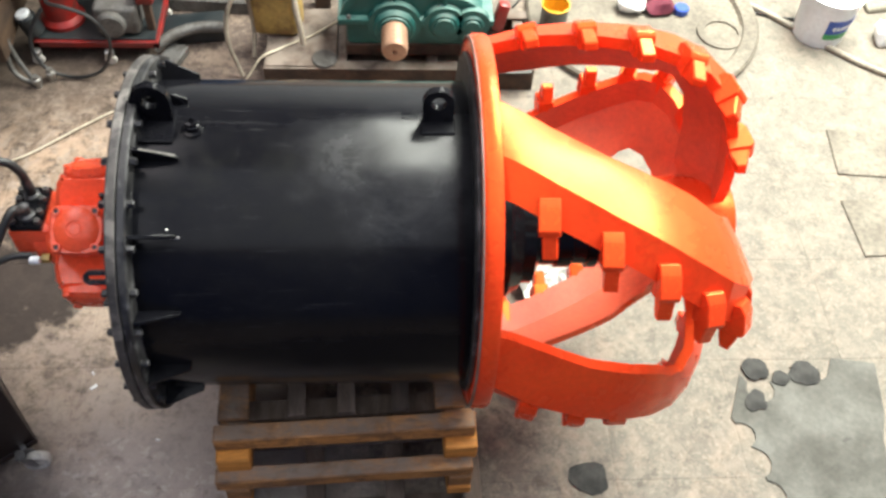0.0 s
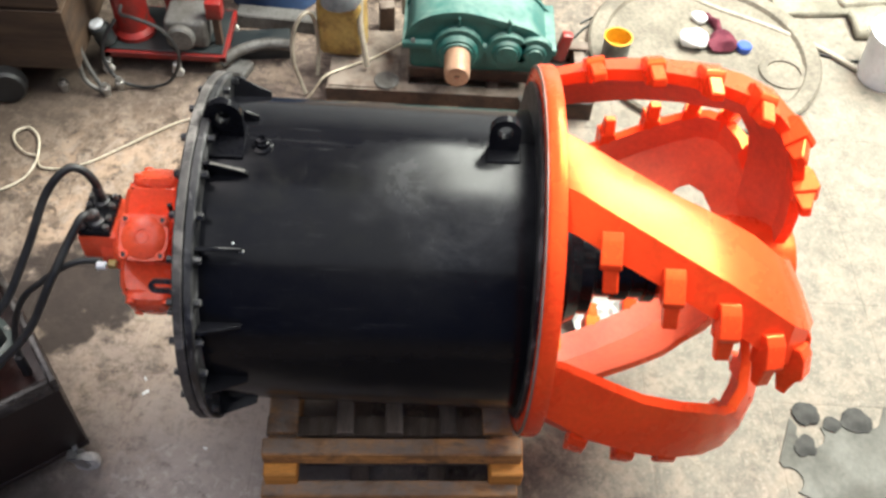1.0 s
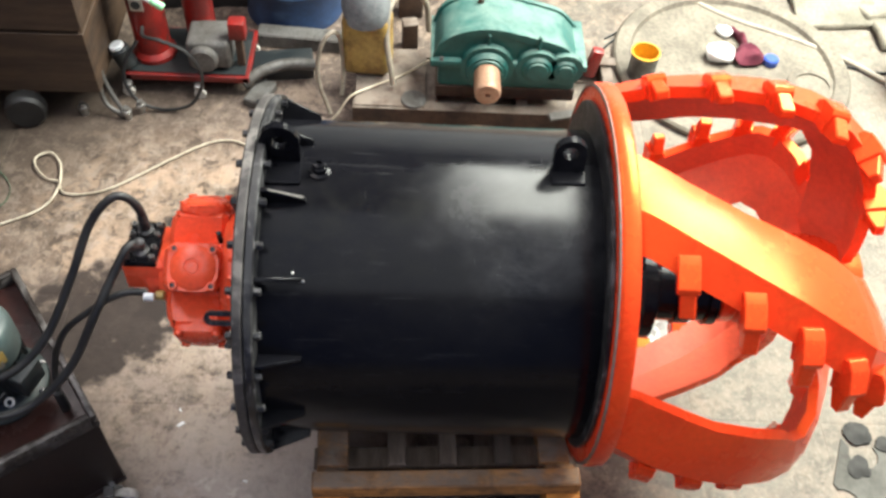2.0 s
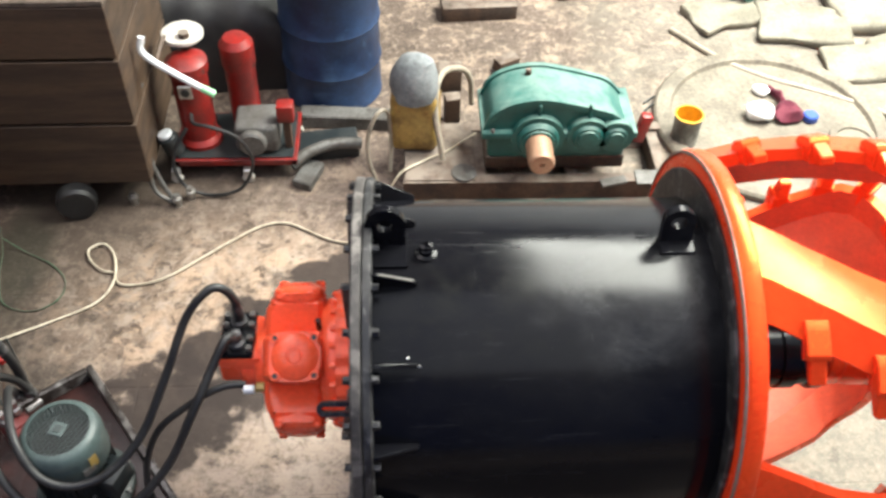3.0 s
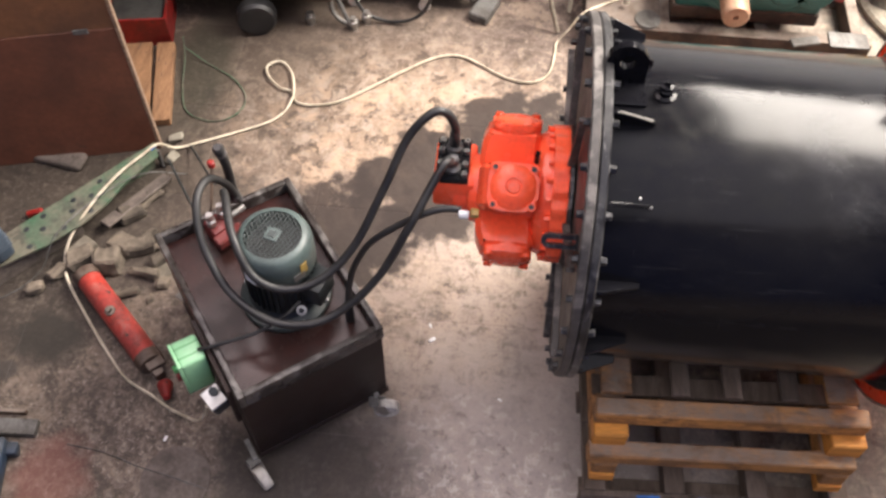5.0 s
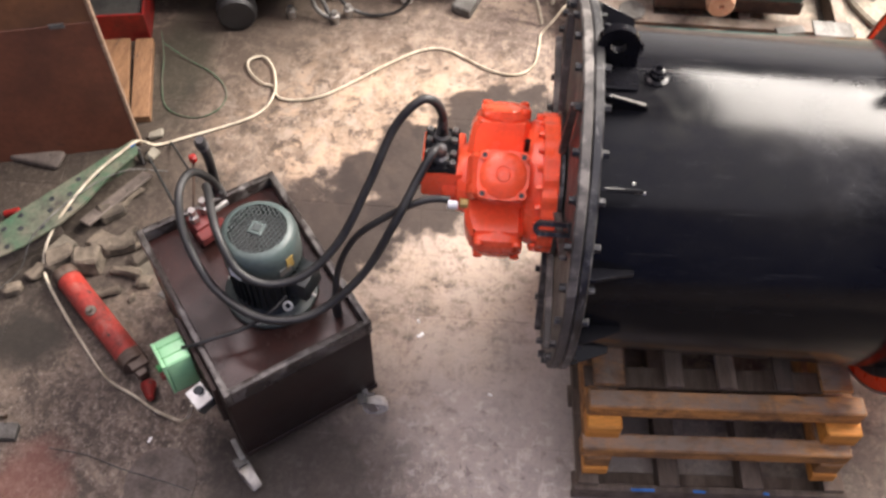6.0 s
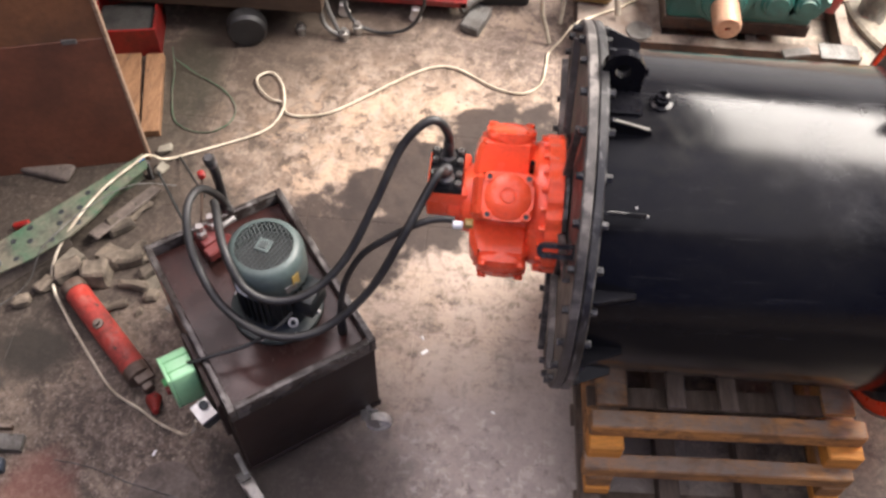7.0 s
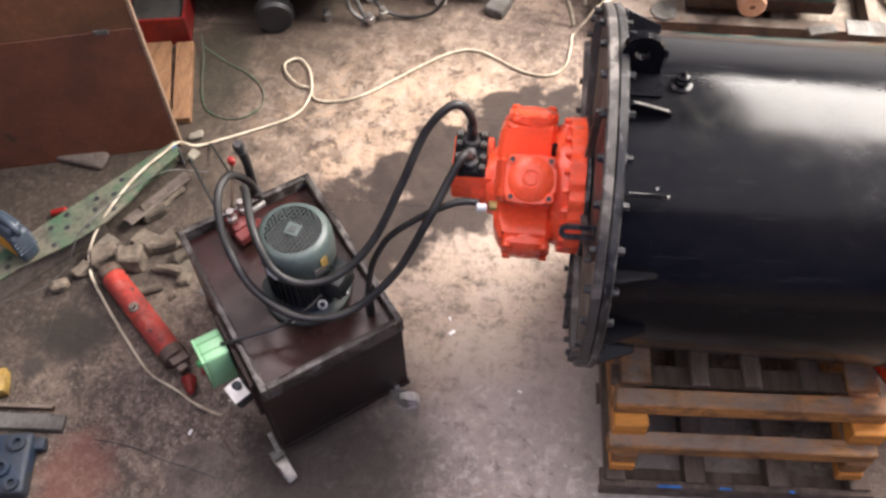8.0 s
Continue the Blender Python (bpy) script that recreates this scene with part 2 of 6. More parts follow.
# dark patch out of view, added to darken the drum's reflection
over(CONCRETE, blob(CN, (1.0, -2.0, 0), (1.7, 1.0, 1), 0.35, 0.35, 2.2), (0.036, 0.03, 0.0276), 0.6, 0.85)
# spilt oil
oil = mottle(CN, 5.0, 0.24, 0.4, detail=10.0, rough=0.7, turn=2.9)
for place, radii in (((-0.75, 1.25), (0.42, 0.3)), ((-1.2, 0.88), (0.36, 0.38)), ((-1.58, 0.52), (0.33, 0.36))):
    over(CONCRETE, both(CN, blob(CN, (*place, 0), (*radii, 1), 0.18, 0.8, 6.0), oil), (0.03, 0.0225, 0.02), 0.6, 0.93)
# darker floor in front of the trolley
floor_tone((-1.45, -0.8), (0.4, 0.45), (0.1, 0.083, 0.075), 0.5, 0.7, 2.0)
# grease spots
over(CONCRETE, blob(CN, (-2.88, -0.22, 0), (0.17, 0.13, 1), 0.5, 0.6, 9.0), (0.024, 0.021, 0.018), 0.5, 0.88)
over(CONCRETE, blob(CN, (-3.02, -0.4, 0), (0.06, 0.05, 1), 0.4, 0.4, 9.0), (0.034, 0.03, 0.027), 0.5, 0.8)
# the trolley's shade by its castor, painted as a dark patch
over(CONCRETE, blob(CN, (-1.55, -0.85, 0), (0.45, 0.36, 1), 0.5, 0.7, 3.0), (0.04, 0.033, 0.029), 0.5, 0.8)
# reddish stain
over(CONCRETE, blob(CN, (-2.66, -0.9, 0), (0.16, 0.2, 1), 0.6, 0.7, 7.0), (0.16, 0.065, 0.052), 0.7, 0.55)

BLACK = mat("black_gloss_paint", (0.0045, 0.0046, 0.0065), (0.007, 0.007, 0.0085), 0.11, 0.19, scale=3.0, fine=90, bump=0.05, amount=0.35)
BLACK.node_tree.nodes["Principled BSDF"].inputs["Specular IOR Level"].default_value = 0.145
BN = BLACK.node_tree
# dust smears, rubbed patches and scratches in the paint
over(BLACK, mottle(BN, 2.6, 0.45, 0.7, detail=10.0, rough=0.7, turn=1.0), (0.01, 0.0097, 0.01), 0.2, 0.6)
over(BLACK, both(BN, blob(BN, (0.36, -0.17, 1.7), (0.3, 0.2, 0.3), 0.9, 0.95, 6.0), mottle(BN, 5.0, 0.36, 0.62, detail=8.0, turn=0.4)), (0.07, 0.07, 0.073), 0.6, 0.36)
over(BLACK, both(BN, blob(BN, (-0.1, -0.25, 1.68), (0.45, 0.14, 0.2), 0.9, 1.0, 9.0), mottle(BN, 9.0, 0.45, 0.62, detail=10.0, rough=0.7, turn=2.4)), (0.009, 0.009, 0.009), 0.27, 0.8)
over(BLACK, both(BN, mottle(BN, 3.0, 0.5, 0.66, detail=6.0, turn=5.2), mottle(BN, 30.0, 0.52, 0.66, detail=8.0, turn=1.7, stretch=(0.5, 1.2, 1.2))), (0.04, 0.04, 0.043), 0.45, 0.14)
over(BLACK, mottle(BN, 7.0, 0.52, 0.68, detail=8.0, stretch=(0.4, 2, 2)), (0.007, 0.007, 0.008), 0.28, 0.6)
over(BLACK, mottle(BN, 18.0, 0.6, 0.72, detail=8.0, stretch=(0.25, 2, 2)), (0.045, 0.045, 0.047), 0.45, 0.3)
over(BLACK, mottle(BN, 26.0, 0.66, 0.74, detail=8.0, turn=0.8, stretch=(2, 0.4, 0.5)), (0.06, 0.06, 0.063), 0.45, 0.35)
BLACK_DULL = mat("black_scuffed_paint", (0.009, 0.009, 0.0105), (0.045, 0.0442, 0.0435), 0.3, 0.55, scale=9, fine=70, bump=0.3, amount=0.7, high=0.7)
over(BLACK_DULL, mottle(BLACK_DULL.node_tree, 9.0, 0.56, 0.62, stretch=(0.6, 1, 1)), (0.12, 0.118, 0.12), 0.4, 0.7)
over(BLACK_DULL, mottle(BLACK_DULL.node_tree, 24.0, 0.58, 0.64, stretch=(2.5, 0.6, 0.6)), (0.14, 0.136, 0.134), 0.35, 0.6)
DUSTED = mat("dusty_black_plate", (0.03, 0.027, 0.026), (0.07, 0.063, 0.059), 0.4, 0.7, scale=8, fine=60, bump=0.3, amount=0.6)
over(DUSTED, mottle(DUSTED.node_tree, 10.0, 0.5, 0.62, detail=10.0, rough=0.7, turn=0.9), (0.22, 0.2, 0.185), 0.75, 0.6)
over(DUSTED, mottle(DUSTED.node_tree, 6.0, 0.58, 0.66, detail=6.0, turn=2.2), (0.014, 0.013, 0.013), 0.4, 0.7)
ORANGE = mat("orange_gloss_paint", (0.92, 0.066, 0.016), (0.86, 0.055, 0.0145), 0.2, 0.36, scale=4, fine=50, bump=0.12, amount=0.2)
ORANGE.node_tree.nodes["Principled BSDF"].inputs["Specular IOR Level"].default_value = 0.5
# Yellow tint stands in for overexposed highlights on the orange.
ORANGE.node_tree.nodes["Principled BSDF"].inputs["Specular Tint"].default_value = (1.0, 0.74, 0.1, 1)
MOTORORANGE = mat("red_orange_motor_paint", (0.95, 0.112, 0.042), (0.9, 0.095, 0.036), 0.18, 0.36, scale=7, fine=60, bump=0.15, amount=0.25, spots=0.12, spot_col=(0.25, 0.04, 0.015))
ORANGE_IN = mat("orange_dusty_paint", (0.78, 0.13, 0.06), (0.66, 0.12, 0.065), 0.5, 0.65, scale=4, fine=50, bump=0.12, amount=0.25)
TIMBER = mat("orange_stained_timber", (0.47, 0.21, 0.055), (0.27, 0.122, 0.038), 0.6, 0.8, scale=5, fine=45, bump=0.4, amount=0.7, stretch=(0.6, 3, 5), rand=0.2)
over(TIMBER, mottle(TIMBER.node_tree, 6.0, 0.47, 0.6, turn=1.7), (0.085, 0.051, 0.0298), 0.8, 0.6)
over(TIMBER, mottle(TIMBER.node_tree, 18.0, 0.56, 0.64, turn=0.4, stretch=(0.5, 2, 2)), (0.0425, 0.0298, 0.0204), 0.8, 0.6)
over(TIMBER, facing_up(TIMBER.node_tree, 0.6, 0.9, 9.0), (0.24, 0.2, 0.165), 0.85, 0.8)
BLOCKWOOD = mat("orange_painted_block", (0.648, 0.27, 0.045), (0.45, 0.18, 0.036), 0.6, 0.75, scale=6, fine=45, bump=0.3, amount=0.5, stretch=(0.6, 3, 5))
OLDWOOD = mat("weathered_timber", (0.15, 0.112, 0.086), (0.085, 0.062, 0.046), 0.7, 0.9, scale=5, fine=40, bump=0.5, amount=0.8, stretch=(3, 0.6, 5), rand=0.25)
BROWN = mat("brown_panel", (0.155, 0.055, 0.031), (0.1, 0.038, 0.0225), 0.45, 0.6, scale=2.5, fine=40, bump=0.2, amount=0.5, spots=0.12)
RAWWOOD = mat("amber_raw_timber", (0.24, 0.125, 0.06), (0.15, 0.075, 0.036), 0.65, 0.85, scale=5, fine=45, bump=0.4, amount=0.6, stretch=(4, 0.6, 4), spots=0.25)
BROWN_LIGHT = mat("worn_brown_panel", (0.175, 0.075, 0.034), (0.1, 0.046, 0.024), 0.5, 0.65, scale=2.5, fine=40, bump=0.2, amount=0.5, spots=0.12)
PLYEDGE = mat("raw_ply_edge", (0.248, 0.167, 0.118), (0.186, 0.118, 0.0744), 0.7, scale=6, fine=80, amount=0.5, stretch=(1, 1, 6))
CRATE = mat("crate_board", (0.062, 0.037, 0.021), (0.036, 0.021, 0.0125), 0.6, 0.8, scale=3, fine=40, bump=0.4, amount=0.6, stretch=(0.5, 1, 4), rand=0.2)
TANK = mat("dark_tank_paint", (0.0155, 0.0095, 0.0085), (0.022, 0.0125, 0.0105), 0.36, 0.55, scale=4, fine=60, bump=0.12, amount=0.5)
TRAY = mat("oily_tray", (0.03, 0.012, 0.0105), (0.016, 0.007, 0.0062), 0.16, 0.34, scale=5, fine=60, bump=0.1, amount=0.6)
TANK.node_tree.nodes["Principled BSDF"].inputs["Specular IOR Level"].default_value = 0.25
TRAY.node_tree.nodes["Principled BSDF"].inputs["Specular IOR Level"].default_value = 0.3
DARKRED = mat("oily_red_casting", (0.128, 0.0225, 0.021), (0.06, 0.015, 0.0135), 0.35, 0.5, scale=12, fine=60, bump=0.2, amount=0.6)
RIM = mat("worn_tank_rim", (0.03, 0.025, 0.023), (0.016, 0.0125, 0.0115), 0.2, 0.38, scale=10, fine=80, bump=0.2, amount=0.5)
over(RIM, mottle(RIM.node_tree, 11.0, 0.5, 0.64, detail=8.0, turn=1.1), (0.16, 0.15, 0.143), 0.35, 0.7)
EMOTOR = mat("grey_green_motor_paint", (0.0675, 0.0938, 0.09), (0.045, 0.0638, 0.0622), 0.4, 0.55, scale=6, fine=80, bump=0.15, amount=0.4)
EDARK = mat("motor_body_paint", (0.0112, 0.0154, 0.0175), (0.021, 0.0245, 0.0252), 0.35, 0.5, scale=6, fine=80, bump=0.15, amount=0.4)
EGRILLE = mat("grille_paint", (0.0375, 0.0495, 0.048), (0.0263, 0.0338, 0.033), 0.4, 0.55, scale=6, fine=80, amount=0.4)
GREEN = mat("green_plastic", (0.3, 0.6, 0.34), (0.25, 0.54, 0.29), 0.25, 0.35, scale=4, fine=40, bump=0.03, amount=0.15)
STEEL = mat("zinc_steel", (0.468, 0.459, 0.442), (0.34, 0.332, 0.315), 0.28, 0.45, metal=0.9, scale=12, fine=90, bump=0.1, amount=0.3)
GREYMETAL = mat("dull_steel", (0.14, 0.136, 0.13), (0.084, 0.077, 0.07), 0.5, 0.7, metal=0.4, scale=6, fine=60, bump=0.3, amount=0.6, spots=0.25)
RUST = mat("rusty_steel", (0.0744, 0.0434, 0.0279), (0.0403, 0.0267, 0.0198), 0.65, 0.85, metal=0.2, scale=7, fine=60, bump=0.4, amount=0.6)
over(RUST, facing_up(RUST.node_tree, 0.6, 0.95), (0.24, 0.2, 0.168), 0.85, 0.75)
SHAFT = mat("oiled_bare_shaft", (0.42, 0.255, 0.17), (0.31, 0.17, 0.105), 0.35, 0.5, metal=0.3, scale=9, fine=80, bump=0.1)
RUBBER = mat("black_rubber", (0.012, 0.012, 0.0128), (0.0225, 0.0225, 0.0225), 0.4, 0.6, scale=8, fine=90, bump=0.15)
CASTER = mat("grey_nylon_wheel", (0.58, 0.55, 0.5), (0.4, 0.375, 0.34), 0.45, scale=12, fine=60)
TEAL = mat("teal_gearbox_paint", (0.012, 0.095, 0.083), (0.009, 0.068, 0.061), 0.4, 0.55, scale=4, fine=50, bump=0.2, amount=0.4)
# paler teal on faces that look up
over(TEAL, facing_up(TEAL.node_tree, 0.45, 0.85), (0.2, 0.285, 0.245), 0.7, 0.55)
RED = mat("red_enamel", (0.232, 0.0111, 0.00806), (0.126, 0.00907, 0.00706), 0.35, 0.5, scale=5, fine=60, bump=0.1, amount=0.5, spots=0.4)
REDOLD = mat("chipped_red_paint", (0.37, 0.04, 0.028), (0.26, 0.035, 0.028), 0.4, 0.65, scale=7, fine=60, bump=0.3, amount=0.6, spots=0.3)
over(REDOLD, mottle(REDOLD.node_tree, 8.0, 0.5, 0.66, detail=10.0, rough=0.7, turn=0.6), (0.035, 0.022, 0.018), 0.45, 0.8)
over(REDOLD, mottle(REDOLD.node_tree, 14.0, 0.54, 0.7, detail=8.0, turn=2.6), (0.3, 0.17, 0.14), 0.7, 0.5)
BEAMGREEN = mat("chipped_green_paint", (0.028, 0.084, 0.044), (0.098, 0.092, 0.068), 0.5, 0.75, scale=4, fine=50, bump=0.3, amount=0.6, spots=0.3, low=0.4, high=0.7)
over(BEAMGREEN, mottle(BEAMGREEN.node_tree, 5.0, 0.46, 0.6, turn=2.0), (0.13, 0.114, 0.0845), 0.8, 0.75)
over(BEAMGREEN, mottle(BEAMGREEN.node_tree, 13.0, 0.56, 0.62, turn=1.0), (0.0325, 0.0325, 0.026), 0.6, 0.7)
BLUE = mat("blue_drum_paint", (0.009, 0.022, 0.06), (0.02, 0.045, 0.11), 0.4, 0.55, scale=4, fine=40, bump=0.1, amount=0.5)
over(BLUE, mottle(BLUE.node_tree, 6.0, 0.55, 0.68, detail=8.0, turn=1.4), (0.045, 0.09, 0.17), 0.5, 0.6)
BLUECAST = mat("blue_casting_paint", (0.012, 0.026, 0.05), (0.028, 0.033, 0.04), 0.5, 0.7, scale=8, fine=50, bump=0.3, amount=0.6)
BOTTLE = mat("grey_blue_plastic", (0.04, 0.058, 0.08), (0.06, 0.078, 0.1), 0.35, 0.5, scale=6, fine=40, bump=0.05, amount=0.3)
JUG = mat("stained_yellow_plastic", (0.375, 0.255, 0.0675), (0.188, 0.112, 0.03), 0.35, 0.5, scale=9, fine=50, bump=0.1, amount=0.5)
GREYCLOTH = mat("grey_rag", (0.196, 0.21, 0.217), (0.112, 0.119, 0.126), 0.9, scale=9, fine=120, bump=0.4, amount=0.6)
YELLOW = mat("yellow_paint", (0.637, 0.34, 0.0127), (0.527, 0.255, 0.0085), 0.35, scale=6, fine=40, amount=0.3)
TIN = mat("spattered_tin", (0.091, 0.0875, 0.077), (0.245, 0.238, 0.21), 0.4, 0.6, metal=0.3, scale=9, fine=60, amount=0.5)
WHITE = mat("white_plastic", (0.72, 0.74, 0.76), (0.62, 0.64, 0.66), 0.35, 0.5, scale=5, fine=40, bump=0.04, amount=0.25)
WRAP = mat("white_film", (0.8, 0.8, 0.8), (0.7, 0.7, 0.7), 0.3, 0.4, scale=9, fine=30, bump=0.3, amount=0.2)
LABELBLUE = mat("blue_print", (0.02, 0.06, 0.3), (0.025, 0.07, 0.33), 0.4, scale=9)
LABELGREEN = mat("green_print", (0.05, 0.32, 0.09), None, 0.4, scale=9)
LABELORANGE = mat("orange_print", (0.65, 0.3, 0.02), (0.6, 0.22, 0.02), 0.4, scale=9)
CABLE = mat("cream_cable", (0.55, 0.49, 0.38), (0.36, 0.31, 0.23), 0.5, scale=9, fine=40)
HOSE = mat("pale_hose", (0.3, 0.262, 0.205), (0.22, 0.19, 0.148), 0.5, scale=9, fine=40)
PLATE = mat("grey_cut_plate", (0.078, 0.074, 0.06), (0.052, 0.049, 0.039), 0.55, 0.75, metal=0.0, scale=3, fine=40, bump=0.2, amount=0.5, spots=0.2)
SACK = mat("dusty_pale_cloth", (0.215, 0.195, 0.153), (0.143, 0.13, 0.101), 0.85, 0.95, scale=4, fine=60, bump=0.5, amount=0.5)
STONE = mat("dusty_stone", (0.12, 0.102, 0.078), (0.078, 0.066, 0.051), 0.85, scale=8, fine=50, bump=0.6, amount=0.6)
RUBBLE = mat("earth_caked_rubble", (0.125, 0.1, 0.075), (0.058, 0.046, 0.035), 0.85, scale=14, fine=60, bump=0.8, amount=0.8, rand=0.35)
DULL_DARK = mat("dull_dark_surface", (0.035, 0.0336, 0.0301), (0.0175, 0.0168, 0.0154), 0.75, 0.9, scale=9, fine=60, bump=0.3, amount=0.6)
COVER = mat("dusty_tan_steel", (0.18, 0.156, 0.12), (0.126, 0.108, 0.084), 0.65, 0.8, scale=4, fine=40, bump=0.3, amount=0.7)
CAKED = mat("mud_caked_steel", (0.124, 0.0992, 0.0837), (0.0744, 0.0589, 0.0496), 0.7, 0.85, scale=9, fine=60, bump=0.5, amount=0.7, spots=0.3)
PALE = mat("scraped_primer", (0.252, 0.203, 0.175), (0.196, 0.105, 0.07), 0.5, 0.7, scale=9, fine=60, amount=0.5)
FILM = mat("crumpled_grey_film", (0.4, 0.4, 0.38), (0.28, 0.28, 0.26), 0.15, 0.3, scale=9, fine=40, bump=0.2, amount=0.4)
MAROON = mat("maroon_rag", (0.104, 0.0096, 0.024), (0.072, 0.008, 0.02), 0.8, scale=12, fine=90, bump=0.4)
WALL = mat("hall_wall_paint", (0.15, 0.154, 0.165), (0.112, 0.112, 0.12), 0.8, scale=1.2, fine=20, bump=0.2)
# Unseen back wall, lightened so the drum's top reflects brighter.
WALL_LIGHT = mat("pale_wall_paint", (0.5, 0.52, 0.55), (0.42, 0.43, 0.45), 0.8, scale=1.2, fine=20, bump=0.2)
DARKWALL = mat("dark_blue_wall_paint", (0.03, 0.055, 0.19), (0.024, 0.044, 0.15), 0.7, scale=1.2, fine=20, bump=0.2)
ROOF = mat("roof_sheet", (0.238, 0.231, 0.224), (0.189, 0.182, 0.175), 0.6, scale=1.5, fine=20, bump=0.1)

# ---- mesh helpers ----


def part(name, bm, material, parent=None, label="", smooth=35, m=None):
    """Links a bmesh as one mesh object, under a thing or a part."""
    me = bpy.data.meshes.new(name)
    bmesh.ops.recalc_face_normals(bm, faces=bm.faces[:])
    bm.to_mesh(me)
    bm.free()
    me.materials.append(material)
    if smooth:
        me.shade_smooth()
        me.set_sharp_from_angle(angle=radians(smooth))
    ob = new(name, me)
    if parent is not None:
        ob.parent = parent
    if m is not None:
        ob.matrix_basis = m
    if label:
        tagged(ob, label)
    return ob


def again(ob, m, parent=None):
    """One more piece on the same mesh."""
    o = new(ob.name.split(".")[0], ob.data)
    o.parent = parent if parent is not None else ob.parent
    o.matrix_basis = m
    return o


def thing(name, m, label, category, group="", kind=""):
    e = new(name)
    e.empty_display_size = 0.1
    e.matrix_basis = m
    return tagged(e, label, category, group, kind)


def box(bm, size, m=None, bevel=0.0, seg=1):
    r = bmesh.ops.create_cube(bm, size=1.0, matrix=(m or Matrix()) @ Matrix.Diagonal((*size, 1)))
    if bevel:
        es = list({e for v in r["verts"] for e in v.link_edges})
        bmesh.ops.bevel(bm, geom=es, offset=bevel, segments=seg, affect="EDGES", profile=0.5)
    return bm


def bx(size, m=None, bevel=0.0, seg=1):
    return box(bmesh.new(), size, m, bevel, seg)


def lathe(bm, prof, seg=32, m=None, closed=False, start=0.0, sweep=2 * math.pi):
    """Turns a profile of (radius, height) round the local z axis. closed: the profile is a ring of points."""
    m = m or Matrix()
    full = abs(sweep - 2 * math.pi) < 1e-6
    cols = seg if full else seg + 1
    rings = []
    for k in range(cols):
        a = start + sweep * k / seg
        ring = []
        for r, h in prof:
            ring.append(bm.verts.new(m @ Vector((r * math.cos(a), r * math.sin(a), h))))
        rings.append(ring)
    n = len(prof)
    for k in range(seg):
        A, B = rings[k], rings[(k + 1) % cols]
        for j in range(n if closed else n - 1):
            q = [A[j], B[j], B[(j + 1) % n], A[(j + 1) % n]]
            try:
                bm.faces.new(q)
            except ValueError:
                pass
    bmesh.ops.remove_doubles(bm, verts=[v for r in rings for v in r], dist=1e-5)
    return bm


def turned(prof, seg=32, m=None, closed=False):
    return lathe(bmesh.new(), prof, seg, m, closed)


def cyl(bm, r, h, seg=24, m=None, bevel=0.0, r2=None):
    """A closed cylinder on the local z axis from 0 to h, with a small round at both rims."""
    r2 = r if r2 is None else r2
    b = min(bevel, r * 0.5, h * 0.4)
    prof = [(0, 0), (r - b, 0), (r, b), (r2, h - b), (r2 - b, h), (0, h)] if b else [(0, 0), (r, 0), (r2, h), (0, h)]
    return lathe(bm, prof, seg, m)


def cy(r, h, seg=24, m=None, bevel=0.0, r2=None):
    return cyl(bmesh.new(), r, h, seg, m, bevel, r2)


def spline(pts, n=8):
    """A smooth line through the points."""
    P = [Vector(p) for p in pts]
    P = [2 * P[0] - P[1]] + P + [2 * P[-1] - P[-2]]
    out = []
    for i in range(1, len(P) - 2):
        p0, p1, p2, p3 = P[i - 1:i + 3]
        for k in range(n):
            t = k / n
            out.append(0.5 * (2 * p1 + (p2 - p0) * t + (2 * p0 - 5 * p1 + 4 * p2 - p3) * t * t + (3 * p1 - p0 - 3 * p2 + p3) * t ** 3))
    out.append(P[-2])
    return out


def tube(bm, pts, r, seg=8, n=8, smooth=True):
    line = spline(pts, n) if smooth else [Vector(p) for p in pts]
    up = Vector((0, 0, 1))
    rings = []
    d0 = (line[1] - line[0]).normalized()
    side = d0.cross(up)
    if side.length < 1e-3:
        side = Vector((1, 0, 0))
    side.normalize()
    for i, p in enumerate(line):
        d = (line[min(i + 1, len(line) - 1)] - line[max(i - 1, 0)])
        d = d.normalized() if d.length > 1e-9 else d0
        side = (side - side.dot(d) * d).normalized()
        other = d.cross(side)
        rings.append([bm.verts.new(p + r * (math.cos(2 * math.pi * k / seg) * side + math.sin(2 * math.pi * k / seg) * other)) for k in range(seg)])
    for A, B in zip(rings, rings[1:]):
        for k in range(seg):
            bm.faces.new((A[k], A[(k + 1) % seg], B[(k + 1) % seg], B[k]))
    bm.faces.new(rings[0])
    bm.faces.new(rings[-1][::-1])
    return bm


def prism(bm, outline, h, m=None, bevel=0.0):
    """A flat outline of (x, y) points raised from 0 to h along the local z axis."""
    m = m or Matrix()
    lo = [bm.verts.new(m @ Vector((x, y, 0))) for x, y in outline]
    hi = [bm.verts.new(m @ Vector((x, y, h))) for x, y in outline]
    fs = [bm.faces.new(lo[::-1]), bm.faces.new(hi)]
    n = len(outline)
    for k in range(n):
        fs.append(bm.faces.new((lo[k], lo[(k + 1) % n], hi[(k + 1) % n], hi[k])))
    if bevel:
        bmesh.ops.bevel(bm, geom=list({e for f in fs for e in f.edges}), offset=bevel, segments=1, affect="EDGES")
    return bm


def hexbolt(r, h):
    """A bolt head with a washer, on the local z axis."""
    bm = bmesh.new()
    lathe(bm, [(0, 0), (r * 1.25, 0), (r * 1.25, h * 0.2), (0, h * 0.2)], 12)
    lathe(bm, [(0, h * 0.2), (r, h * 0.2), (r, h * 0.9), (r * 0.85, h), (0, h)], 6)
    return bm


